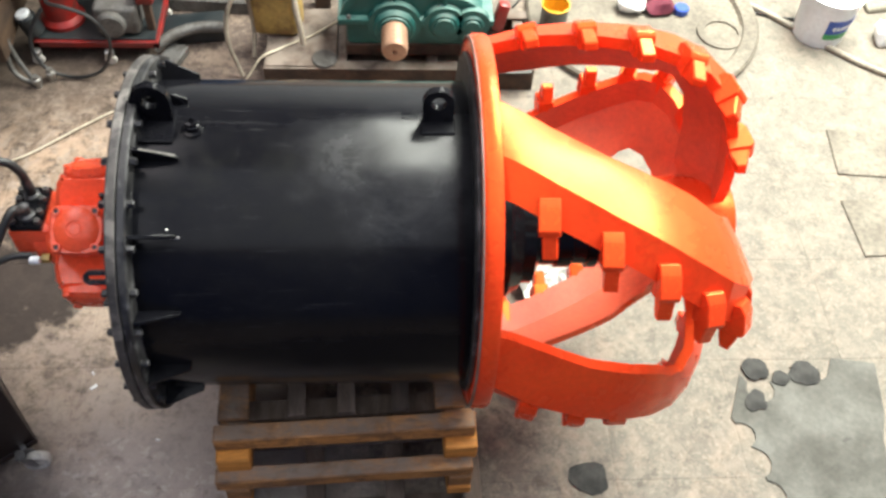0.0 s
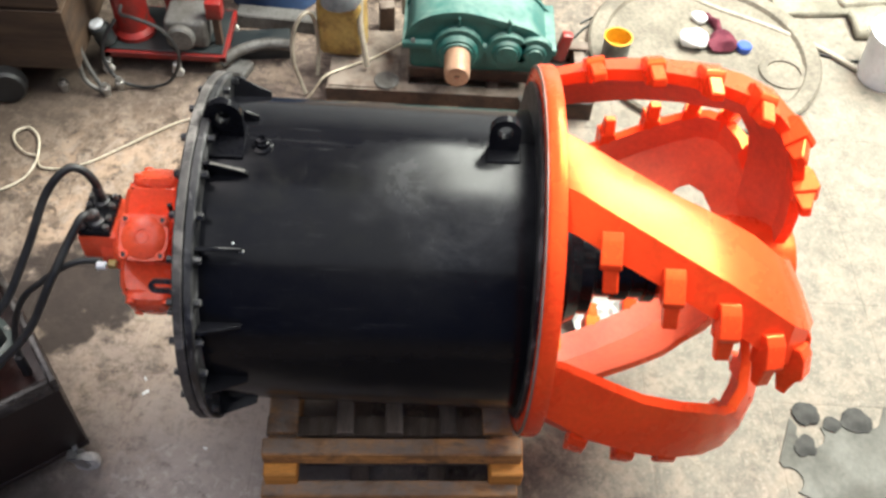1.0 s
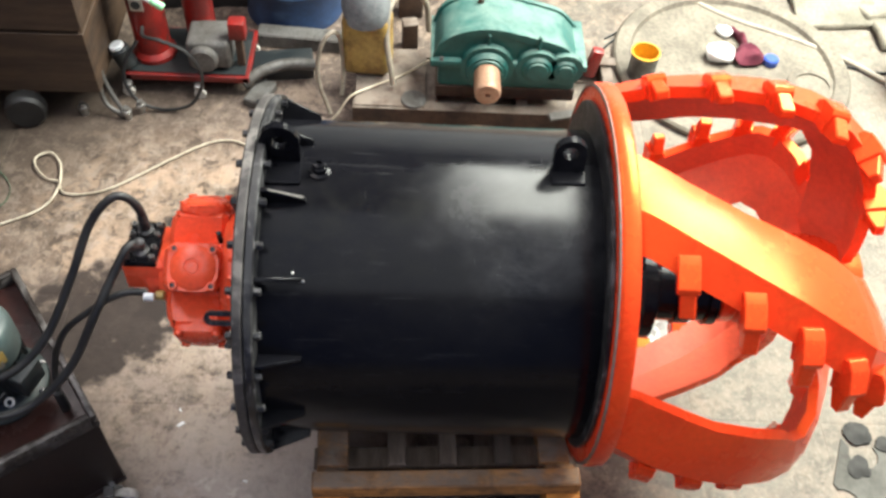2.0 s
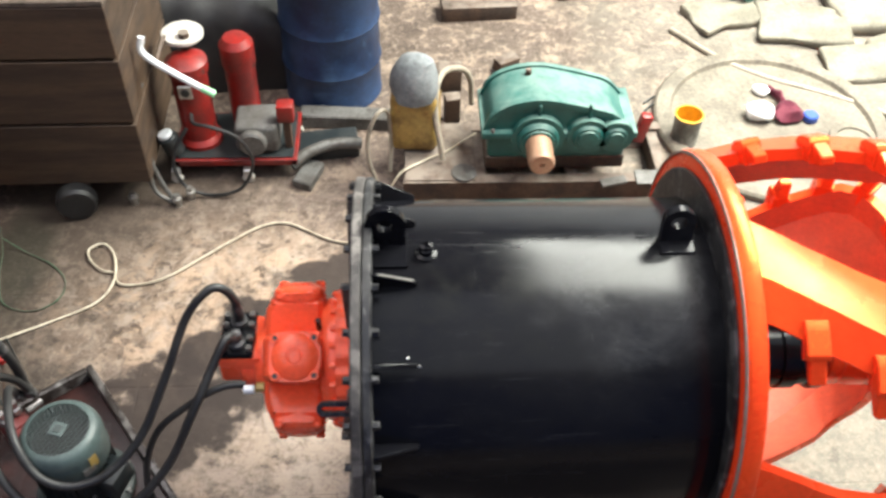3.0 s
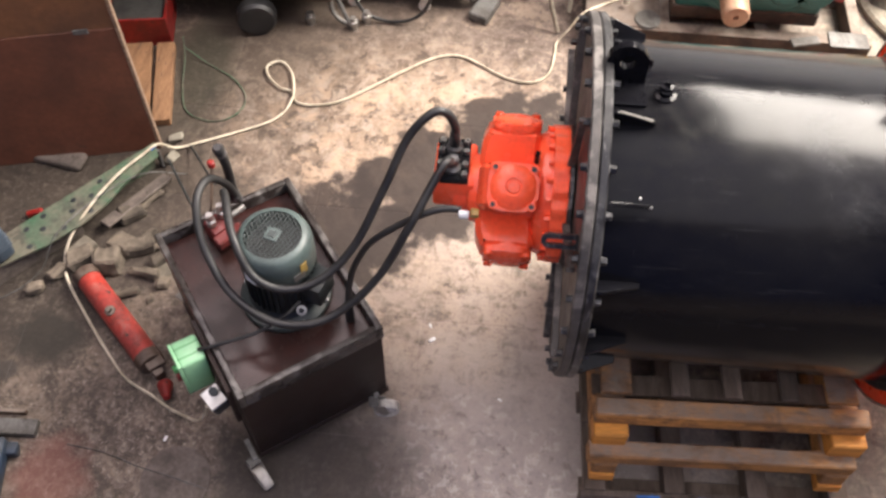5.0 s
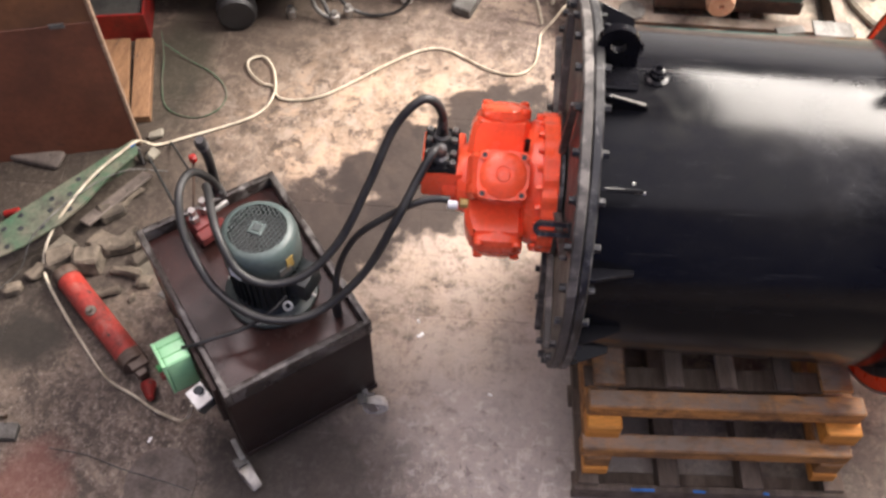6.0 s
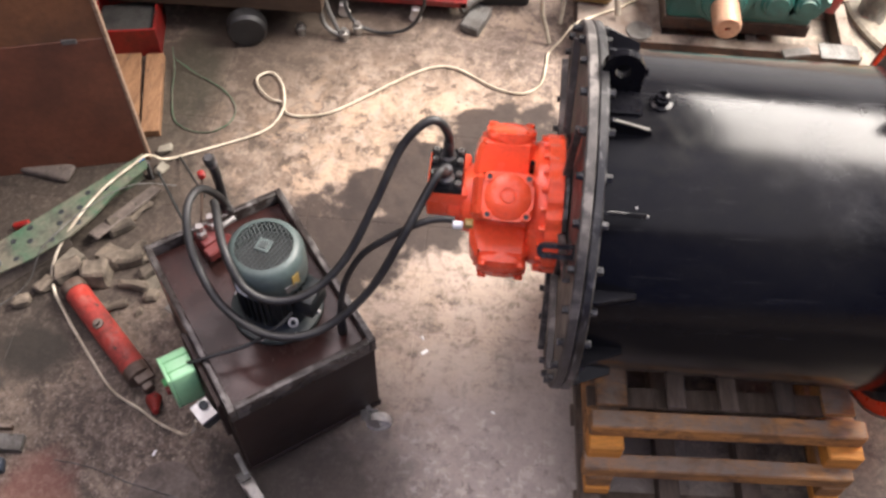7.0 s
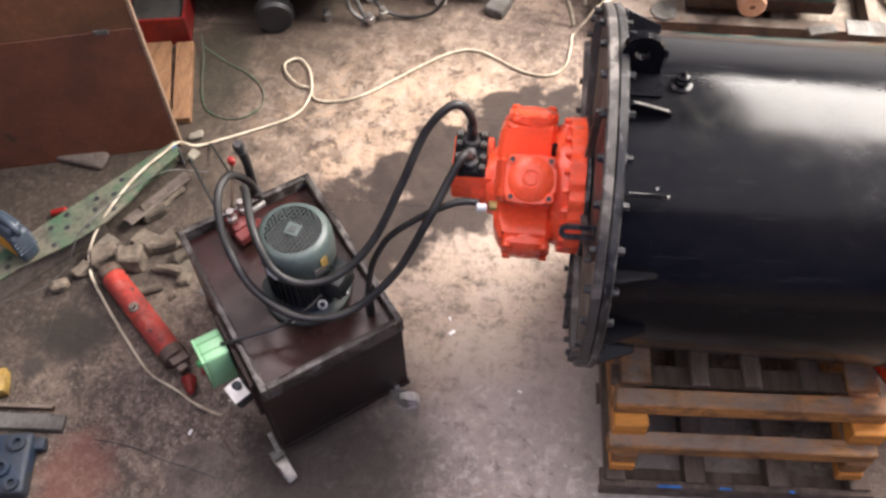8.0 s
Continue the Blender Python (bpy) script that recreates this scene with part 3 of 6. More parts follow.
def rough_up(bm, size, scale, seed=0.0):
    """Moves every corner a little, along a smooth noise."""
    for v in bm.verts:
        v.co += size * noise.noise_vector(v.co * scale + Vector((seed, seed * 1.7, 0)))
    return bm


ALONG_X = pose(0, 0, 0, 0, 90, 0)  # turns the local z axis onto x


# ---- hall ----
def hall():
    x0, x1, y0, y1, top = -8.0, 9.0, -6.5, 9.5, 6.6
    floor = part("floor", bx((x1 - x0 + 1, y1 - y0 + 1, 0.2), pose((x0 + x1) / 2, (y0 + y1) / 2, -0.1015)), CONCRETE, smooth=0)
    tagged(floor, "worn stained concrete workshop floor with scored slabs", "floor", kind="structure")
    # Walls out of view; north and south are toned for the drum's reflections.
    for name, sx, sy, cx, cy_, material, text in (
            ("wall_north", x1 - x0, 0.2, (x0 + x1) / 2, y1 + 0.1, WALL_LIGHT, "pale grey workshop wall, out of view, lightened for reflections"),
            ("wall_south", x1 - x0, 0.2, (x0 + x1) / 2, y0 - 0.1, DARKWALL, "dark blue painted workshop wall"),
            ("wall_west", 0.2, y1 - y0 + 0.4, x0 - 0.1, (y0 + y1) / 2, WALL, "plain grey painted workshop wall"),
            ("wall_east", 0.2, y1 - y0 + 0.4, x1 + 0.1, (y0 + y1) / 2, WALL, "plain grey painted workshop wall")):
        w = part(name, bx((sx, sy, top + 0.2), pose(cx, cy_, top / 2 - 0.1)), material, smooth=0)
        tagged(w, text, "wall", kind="structure")
    # The roof, with three openings for daylight and one for the added fill.
    bm = bmesh.new()
    holes = [(1.9, 6.3, 0.8, 6.4), (-4.2, -1.2, -0.2, 3.6), (-1.4, 5.2, -6.1, 0.5), (-5.5, -1.5, -5.7, -1.1)]
    xs = sorted({x0 - 0.2, x1 + 0.2, *[h[0] for h in holes], *[h[1] for h in holes]})
    ys = sorted({y0 - 0.2, y1 + 0.2, *[h[2] for h in holes], *[h[3] for h in holes]})
    for a, b in zip(xs, xs[1:]):
        for c, d in zip(ys, ys[1:]):
            mx, my = (a + b) / 2, (c + d) / 2
            if any(h[0] < mx < h[1] and h[2] < my < h[3] for h in holes):
                continue
            box(bm, (b - a, d - c, 0.12), pose(mx, my, top + 0.06))
    tagged(part("ceiling", bm, ROOF, smooth=0), "grey sheet roof, out of view, with four openings", "ceiling", kind="structure")
    return floor


FLOOR = hall()

# ---- the cutter drum ----
YC, ZC = -0.035, 1.17        # axis of the drum
CY, CZ = 0.03, 0.024         # the crown's offset from the shell's axis, fitted to the camera's view


def around(angle, r, x=0.0):
    """A frame on the drum's axis: local z points outwards at that angle (90 is up, 180 towards the front), local x along the axis."""
    a = radians(angle)
    out = Vector((0, math.cos(a), math.sin(a)))
    tang = Vector((0, -math.sin(a), math.cos(a)))
    m = Matrix.Identity(4)
    m.col[0] = (1, 0, 0, 0)
    m.col[1] = (*tang, 0)
    m.col[2] = (*out, 0)
    m.col[3] = (x, r * out.y, ZC + r * out.z, 1)
    return m


AXIS = Matrix.Translation((0, 0, ZC)) @ ALONG_X


def cutter_drum():
    t = thing("dredge_cutter", pose(0, YC, 0), "black steel drum with an orange toothed cutter crown on timber pallets", "dredge cutter")
    # shell
    # The shallow end bevel bends the smooth normals, which brightens the highlight.
    part("shell", turned([(0.0, -0.53), (0.575, -0.53), (0.575, 0.583), (0.572, 0.589), (0.56, 0.591), (0.56, 0.62), (0.5, 0.62), (0.5, 0.585), (0.0, 0.585)], 96, AXIS), BLACK, t,
         "black gloss painted shell with dusty smears")
    # rim flange of two bolted plates
    part("rim_flange", turned([(0.576, -0.548), (0.655, -0.548), (0.66, -0.543), (0.66, -0.522), (0.655, -0.517), (0.576, -0.517)], 96, AXIS, True), BLACK_DULL, t)
    part("cover_plate", turned([(0.2, -0.588), (0.2, -0.578), (0.6, -0.578), (0.605, -0.583), (0.656, -0.583), (0.661, -0.578), (0.661, -0.555), (0.656, -0.55), (0.2, -0.55)], 96, AXIS, True), DUSTED, t,
         "scuffed black bolted cover plate")
    bolt = None
    for k in range(28):
        a = 360 / 28 * k + 4
        for side in (-1, 1):
            m = around(a, 0.632, -0.583 if side < 0 else -0.517) @ (pose(0, 0, 0, 0, -90, 0) if side < 0 else pose(0, 0, 0, 0, 90, 0))
            if bolt is None:
                bolt = part("bolt", hexbolt(0.0135, 0.022), BLACK_DULL, t, m=m)
            else:
                again(bolt, m)
    # radial ribs on the cover plate
    rib = None
    for k in range(8):
        m = around(45 * k + 15, 0.44, -0.6)
        if rib is None:
            rib = part("rib", bx((0.026, 0.016, 0.34), None, 0.003), DUSTED, t, m=m)
        else:
            again(rib, m)
    # gussets between flange and shell
    gus = None
    for k in range(14):
        a = 103.4 + 360 / 14 * k
        if abs((a - 77.7) % 360) < 4:
            continue
        m = around(a, 0.573)
        if gus is None:
            bm = prism(bmesh.new(), [(-0.517, -0.01), (-0.375, -0.01), (-0.378, 0.022), (-0.5, 0.072), (-0.517, 0.072)], 0.014, pose(0, 0.007, 0, 90, 0, 0), 0.002)
            gus = part("gusset", bm, BLACK, t, m=m)
        else:
            again(gus, m)
    # pale strip along the edge of one gusset
    part("pale_edge", rough_up(bx((0.115, 0.01, 0.004), pose(-0.44, 0, 0.05, 0, 22.3, 0), 0.001), 0.002, 60), GREYMETAL, t, "pale grey strip along a gusset edge", m=around(103.4, 0.573))
    # lifting lugs: plates with a round top and an eye
    for x, w, pad in ((-0.475, 0.13, 0.15), (0.47, 0.105, 0.07)):
        bm = bmesh.new()
        ro, ri, hz, low = w / 2, 0.026, 0.09, 0.102
        corner = math.atan2(low, ro)
        turns = sorted([2 * math.pi * k / 40 for k in range(40)] + [math.pi + corner, 2 * math.pi - corner])
        n = len(turns)
        front = []
        for y in (-0.014, 0.014):
            outer, inner = [], []
            for a in turns:
                ca, sa = math.cos(a), math.sin(a)
                far = ro if sa >= 0 else min(ro / max(abs(ca), 1e-6), low / abs(sa))
                outer.append(bm.verts.new((far * ca, y, hz + far * sa)))
                inner.append(bm.verts.new((ri * ca, y, hz + ri * sa)))
            front.append((outer, inner))
        for k in range(n):
            j = (k + 1) % n
            for outer, inner in front:
                bm.faces.new((outer[k], outer[j], inner[j], inner[k]))
            bm.faces.new((front[0][0][k], front[1][0][k], front[1][0][j], front[0][0][j]))
            bm.faces.new((front[0][1][k], front[1][1][k], front[1][1][j], front[0][1][j]))
        part("lifting_lug", bm, BLACK, t, m=around(87, 0.573, x))
        part("lug_pad", bx((w + 0.012, pad, 0.016), None, 0.004), BLACK, t, m=around(90, 0.576, x))
    # brackets beside the big lug
    for a in (78,):
        part("lug_brace", prism(bmesh.new(), [(-0.517, 0), (-0.38, 0), (-0.4, 0.03), (-0.5, 0.09), (-0.517, 0.09)], 0.016, pose(0, 0.008, 0, 90, 0, 0), 0.002), BLACK, t, m=around(a, 0.57))
    # filler port
    p = part("filler_port", turned([(0.0, 0.0), (0.036, 0.0), (0.036, 0.008), (0.024, 0.012), (0.024, 0.03), (0.02, 0.033), (0.02, 0.044), (0.011, 0.046), (0.011, 0.036), (0.0, 0.036)], 20), BLACK, t,
             "black screw plug on a welded boss", m=around(91.5, 0.572, -0.345))
    # weld spots left bare
    part("weld_mark", rough_up(bx((0.06, 0.008, 0.006), None, 0.002), 0.003, 60), STEEL, t, "bare weld bead", m=around(129.5, 0.577, -0.4))
    part("weld_spot", cy(0.005, 0.006, 8, None, 0.002), STEEL, t, "bare weld spot", m=around(127, 0.573, -0.408))
    # side lug on the cover plate: a D-shaped eye
    bm = bmesh.new()
    hoop = [(-0.575, -0.024)] + [(-0.67 + 0.024 * math.cos(radians(a)), 0.024 * math.sin(radians(a))) for a in range(270, 89, -18)] + [(-0.575, 0.024)]
    hole = [(-0.585, -0.009)] + [(-0.67 + 0.009 * math.cos(radians(a)), 0.009 * math.sin(radians(a))) for a in range(270, 89, -18)] + [(-0.585, 0.009)]
    rings = [[bm.verts.new((x, y, z)) for x, y in line] for z in (-0.009, 0.009) for line in (hoop, hole)]
    for k in range(len(hoop)):
        j = (k + 1) % len(hoop)
        for a, b in ((0, 1), (2, 3), (0, 2), (1, 3)):
            bm.faces.new((rings[a][k], rings[a][j], rings[b][j], rings[b][k]))
    part("side_lug", bm, BLACK_DULL, t, "flat black eye on the cover plate", m=around(144, 0.52))
    # black disc added to darken the back of the crown ring
    part("dark_back_disc", turned([(0.52, 0.58), (0.642, 0.583), (0.646, 0.586), (0.646, 0.597), (0.52, 0.597)], 96, Matrix.Translation((0, CY, ZC + CZ)) @ ALONG_X, True), BLACK_DULL, t, "black disc added to darken the crown ring's back")
    return t


DRUM = cutter_drum()


def hydraulic_motor(t):
    body = part("hydraulic_motor", turned([(0.0, -0.95), (0.1, -0.95), (0.118, -0.945), (0.126, -0.92), (0.13, -0.895), (0.14, -0.872), (0.15, -0.85), (0.15, -0.75), (0.15, -0.725), (0.15, -0.715), (0.15, -0.69), (0.0, -0.69)], 40, AXIS), MOTORORANGE, t,
                "orange radial piston hydraulic motor")
    # neck and scalloped flange with its ring of bolts
    part("mounting_neck", turned([(0.12, -0.715), (0.19, -0.715), (0.212, -0.706), (0.222, -0.69), (0.225, -0.655), (0.12, -0.655)], 48, AXIS, True), MOTORORANGE, body)
    n = 22
    rim = [(r * math.cos(a), r * math.sin(a)) for k in range(4 * n) for a in [math.pi * k / (2 * n)] for r in [0.252 if k % 4 < 2 else 0.243]]
    part("mounting_flange", prism(bmesh.new(), rim, 0.055, AXIS @ pose(0, 0, -0.656), 0.003), MOTORORANGE, body, smooth=20)
    part("adapter_ring", turned([(0.12, -0.6), (0.262, -0.6), (0.266, -0.596), (0.266, -0.586), (0.12, -0.586)], 48, AXIS, True), BLACK_DULL, body)
    b = None
    for k in range(n):
        m = around(360 / n * k + 2, 0.237, -0.656) @ pose(0, 0, 0, 0, -90, 0)
        if b is None:
            b = part("flange_bolt", hexbolt(0.0105, 0.02), MOTORORANGE, body, m=m)
        else:
            again(b, m)
    # five cylinder heads with a cap each
    heads = [125 + 72 * k for k in range(5)]
    head = cap = bolt = pocket = None
    for a in heads:
        m = around(a, 0.0, -0.79)
        if head is None:
            bm = prism(bmesh.new(), [(-0.125, 0.09), (0.085, 0.09), (0.088, 0.244), (-0.086, 0.244), (-0.104, 0.23), (-0.122, 0.175)], 0.164, pose(0, 0.082, 0, 90, 0, 0), 0.02)
            cyl(bm, 0.082, 0.11, 28, pose(0, 0, 0.14), 0.006)
            head = part("cylinder_head", bm, MOTORORANGE, body, m=m)
            edge = []
            for k in range(48):
                q = 2 * math.pi * k / 48
                c, sn = math.cos(q), math.sin(q)
                p = 4.0 if c > 0 else 9.0
                rr = 0.087 / (abs(c) ** p + abs(sn) ** p) ** (1 / p)
                edge.append((rr * c, rr * sn * 0.96))
            bm = prism(bmesh.new(), edge, 0.026, pose(0, 0, 0.236), 0.007)
            lathe(bm, [(0, 0.256), (0.076, 0.256), (0.08, 0.263), (0.07, 0.272), (0.03, 0.278), (0.027, 0.275), (0.024, 0.275), (0.02, 0.279), (0, 0.28)], 32)
            cap = part("head_cap", bm, MOTORORANGE, body, m=m)
        else:
            again(head, m)
            again(cap, m)
        for i in (-1, 1):
            for j in (-1, 1):
                mb = m @ pose(0.066 * i, 0.064 * j, 0.259)
                if bolt is None:
                    bolt = part("cap_screw", turned([(0, 0), (0.0165, 0), (0.0165, 0.013), (0.0145, 0.015), (0.0095, 0.015), (0.0095, 0.005), (0, 0.005)], 16), MOTORORANGE, body, m=mb)
                    # a dark disc paints the shade inside each socket
                    pocket = part("socket_dark_disc", cy(0.0095, 0.003, 6, pose(0, 0, 0.005)), EDARK, body, m=mb)
                else:
                    again(bolt, mb)
                    again(pocket, mb)
    # valve block with the two hose flanges
    part("valve_block", bx((0.15, 0.2, 0.13), pose(-1.0, 0.02, 1.215), 0.012, 2), MOTORORANGE, body)
    part("block_neck", cy(0.095, 0.1, 28, AXIS @ pose(0, 0, -1.0), 0.004), MOTORORANGE, body)
    part("port_plate", bx((0.118, 0.195, 0.022), pose(-1.008, 0.02, 1.291), 0.003), BLACK, body, "black hose flange plate")
    b = None
    for i in (-1, 1):
        for j in (-0.075, -0.03, 0.03, 0.075):
            m = pose(-1.008 + 0.044 * i, 0.02 + j, 1.3)
            if b is None:
                bm = turned([(0, 0), (0.011, 0), (0.011, 0.02), (0.006, 0.02), (0.006, 0.012), (0, 0.012)], 10)
                b = part("port_screw", bm, GREYMETAL, body, m=m)
            else:
                again(b, m)
    for y in (-0.045, 0.05):
        part("hose_flange", turned([(0, 0), (0.03, 0), (0.03, 0.016), (0.02, 0.024), (0.02, 0.06), (0, 0.06)], 16), BLACK_DULL, body, m=pose(-1.008, 0.02 + y, 1.3))
    part("drain_fitting", cy(0.015, 0.035, 12, pose(-0.935, -0.2, 1.27, 0, -90, 0), 0.002), WHITE, body, "white taped drain fitting")
    part("drain_nut", cy(0.017, 0.03, 6, pose(-0.9, -0.19, 1.27, 0, -90, 0), 0.002), JUG, body, "brass drain nut")
    part("breather", cy(0.01, 0.06, 8, around(96, 0.2, -0.715), 0.002), BLACK, body, "small black breather plug")


hydraulic_motor(DRUM)


# ---- the crown ----
CROWN = [(0.6, 0.675), (0.69, 0.707), (0.82, 0.743), (0.995, 0.768), (1.17, 0.778), (1.31, 0.766), (1.41, 0.732), (1.49, 0.66), (1.545, 0.55), (1.575, 0.43), (1.593, 0.32), (1.598, 0.232), (1.59, 0.164)]
LEAD = [14.5, 18.1, 24.5, 31.6, 38.8, 45.5, 50.4, 54.1, 57.2, 59.8, 63.0, 66.1, 70.2]       # turn of the toothed edge along an arm
TRAIL = [-16.7, -12.5, -5.2, 3.6, 10.0, 14.6, 18.6, 21.4, 21.5, 19.1, 15.8, 11.6, 7.3]       # turn of the other edge
DIP = [0.0, 0.05, 0.098, 0.122, 0.142, 0.148, 0.134, 0.116, 0.105, 0.115, 0.14, 0.15, 0.12]     # how far that edge sinks inwards
ROOT = 105.5


def crown(t):
    place = Matrix.Translation((0, CY, ZC + CZ)) @ ALONG_X
    part("crown_ring", turned([(0.64, 0.6), (0.7, 0.6), (0.706, 0.604), (0.712, 0.618), (0.712, 0.655), (0.707, 0.664), (0.66, 0.664), (0.64, 0.655)], 96, place, True), ORANGE, t, "glossy orange crown ring")
    part("ring_edge", turned([(0.697, 0.595), (0.7075, 0.598), (0.7075, 0.602), (0.697, 0.602)], 96, place, True), PALE, t, "thin pale scraped edge of the ring")
    part("inner_lip", turned([(0.6, 0.604), (0.642, 0.604), (0.642, 0.62), (0.6, 0.62)], 72, place, True), ORANGE, t)
    part("shaft", turned([(0, 0.585), (0.255, 0.585), (0.255, 0.75), (0.24, 0.765), (0.22, 0.8), (0.2, 0.805), (0.2, 0.85), (0.15, 0.87), (0.13, 0.88), (0.13, 0.94), (0.14, 0.945), (0.14, 1.0), (0.128, 1.01), (0.128, 1.06), (0.142, 1.065), (0.142, 1.1), (0, 1.1)], 40, AXIS), BLACK, t, "black greased drive shaft housing")
    part("hub", turned([(0, 1.1), (0.15, 1.1), (0.165, 1.112), (0.165, 1.16), (0.16, 1.165), (0.165, 1.172), (0.17, 1.3), (0.18, 1.42), (0.175, 1.55), (0.16, 1.61), (0.1, 1.635), (0, 1.635)], 40, place), ORANGE, t)

    def lerp(table, u):
        i = min(int(u), len(table) - 2)
        w = u - i
        a, b = table[i], table[i + 1]
        if isinstance(a, tuple):
            return tuple(p + (q - p) * w for p, q in zip(a, b))
        return a + (b - a) * w

    def slope(u, d=0.5):
        (xa, ra), (xb, rb) = lerp(CROWN, max(u - d, 0)), lerp(CROWN, min(u + d, len(CROWN) - 1))
        return Vector((xb - xa, rb - ra)).normalized()

    # one arm: an inclined, creased plate that runs from the ring to the hub
    bm = bmesh.new()
    rows = []
    steps = [k / 3 for k in range(3 * (len(CROWN) - 1) + 1)]
    for u in steps:
        x, r = lerp(CROWN, u)
        d = slope(u)
        nx, nr = -d.y, d.x
        a0, a1, dip = lerp(TRAIL, u), lerp(LEAD, u), lerp(DIP, u)
        ring = []
        for frac, depth in ((0.0, dip), (0.3, dip * 0.55), (0.63, dip * 0.18 - 0.012), (1.0, 0.03), (1.0, 0.072), (0.62, dip * 0.18 + 0.044), (0.3, dip * 0.55 + 0.042), (0.0, dip + 0.038)):
            rr = max(r - nr * depth, 0.1)
            a = radians(a0 + (a1 - a0) * frac)
            ring.append(bm.verts.new((x - nx * depth, rr * math.cos(a), rr * math.sin(a))))
        rows.append(ring)
    for A, B in zip(rows, rows[1:]):
        for k in range(8):
            bm.faces.new((A[k], A[(k + 1) % 8], B[(k + 1) % 8], B[k])).material_index = 1 if 4 <= k <= 6 else 0
    bm.faces.new(rows[0][::-1])
    bm.faces.new(rows[-1])
    base = Matrix.Translation((0, CY, ZC + CZ))
    arms = []
    for k in range(5):
        m = base @ Matrix.Rotation(radians(ROOT + 72 * k), 4, "X")
        arms.append(again(arms[0], m) if arms else part("crown_arm", bm, ORANGE, t, smooth=24, m=m))
        if k == 0:
            arms[0].data.materials.append(ORANGE_IN)  # the inner face is dusty
    # teeth along the leading edge of every arm
    tooth = tip = None
    flip = Matrix(((0, 0, 1, 0), (1, 0, 0, 0), (0, 1, 0, 0), (0, 0, 0, 1)))
    for u in (1.85, 3.0, 4.05, 5.3, 6.9, 8.7):
        x, r = lerp(CROWN, u)
        d = slope(u, 0.4)
        a = radians(lerp(LEAD, u))
        out, tang = Vector((0, math.cos(a), math.sin(a))), Vector((0, -math.sin(a), math.cos(a)))
        ex = Vector((1, 0, 0))
        along, nrm = ex * d.x + out * d.y, ex * -d.y + out * d.x
        # the teeth lean forwards and a little outwards
        tg = (tang + 0.1 * nrm).normalized() * 0.92
        nn = (nrm - 0.1 * tang).normalized() * 0.92
        p = ex * x + out * r - nrm * 0.045
        m = Matrix.Identity(4)
        for col, v in enumerate((along * 0.9, tg, nn, p)):
            m.col[col] = (*v, 1 if col == 3 else 0)
        for am in arms:
            if tooth is None:
                b2 = prism(bmesh.new(), [(-0.085, -0.02), (0.04, -0.035), (0.05, 0.05), (0.035, 0.068), (-0.05, 0.064), (-0.085, 0.045)], 0.076, pose(-0.038, 0, 0) @ flip, 0.004)
                tooth = part("tooth", b2, ORANGE, am, smooth=20, m=m)
                b2 = prism(bmesh.new(), [(0.036, -0.035), (0.118, -0.026), (0.126, 0.008), (0.04, 0.05)], 0.054, pose(-0.027, 0, 0) @ flip, 0.005)
                tip = part("tooth_tip", b2, ORANGE, am, smooth=20, m=m)
                # a dark disc on the tooth stands in for the shaded pin hole
                pin = part("pin_hole_disc", cy(0.007, 0.003, 8, pose(0.0, 0.114, -0.006, -90, 0, 0)), EDARK, am, m=m)
            else:
                again(tooth, m, am)
                again(tip, m, am)
                again(pin, m, am)


crown(DRUM)


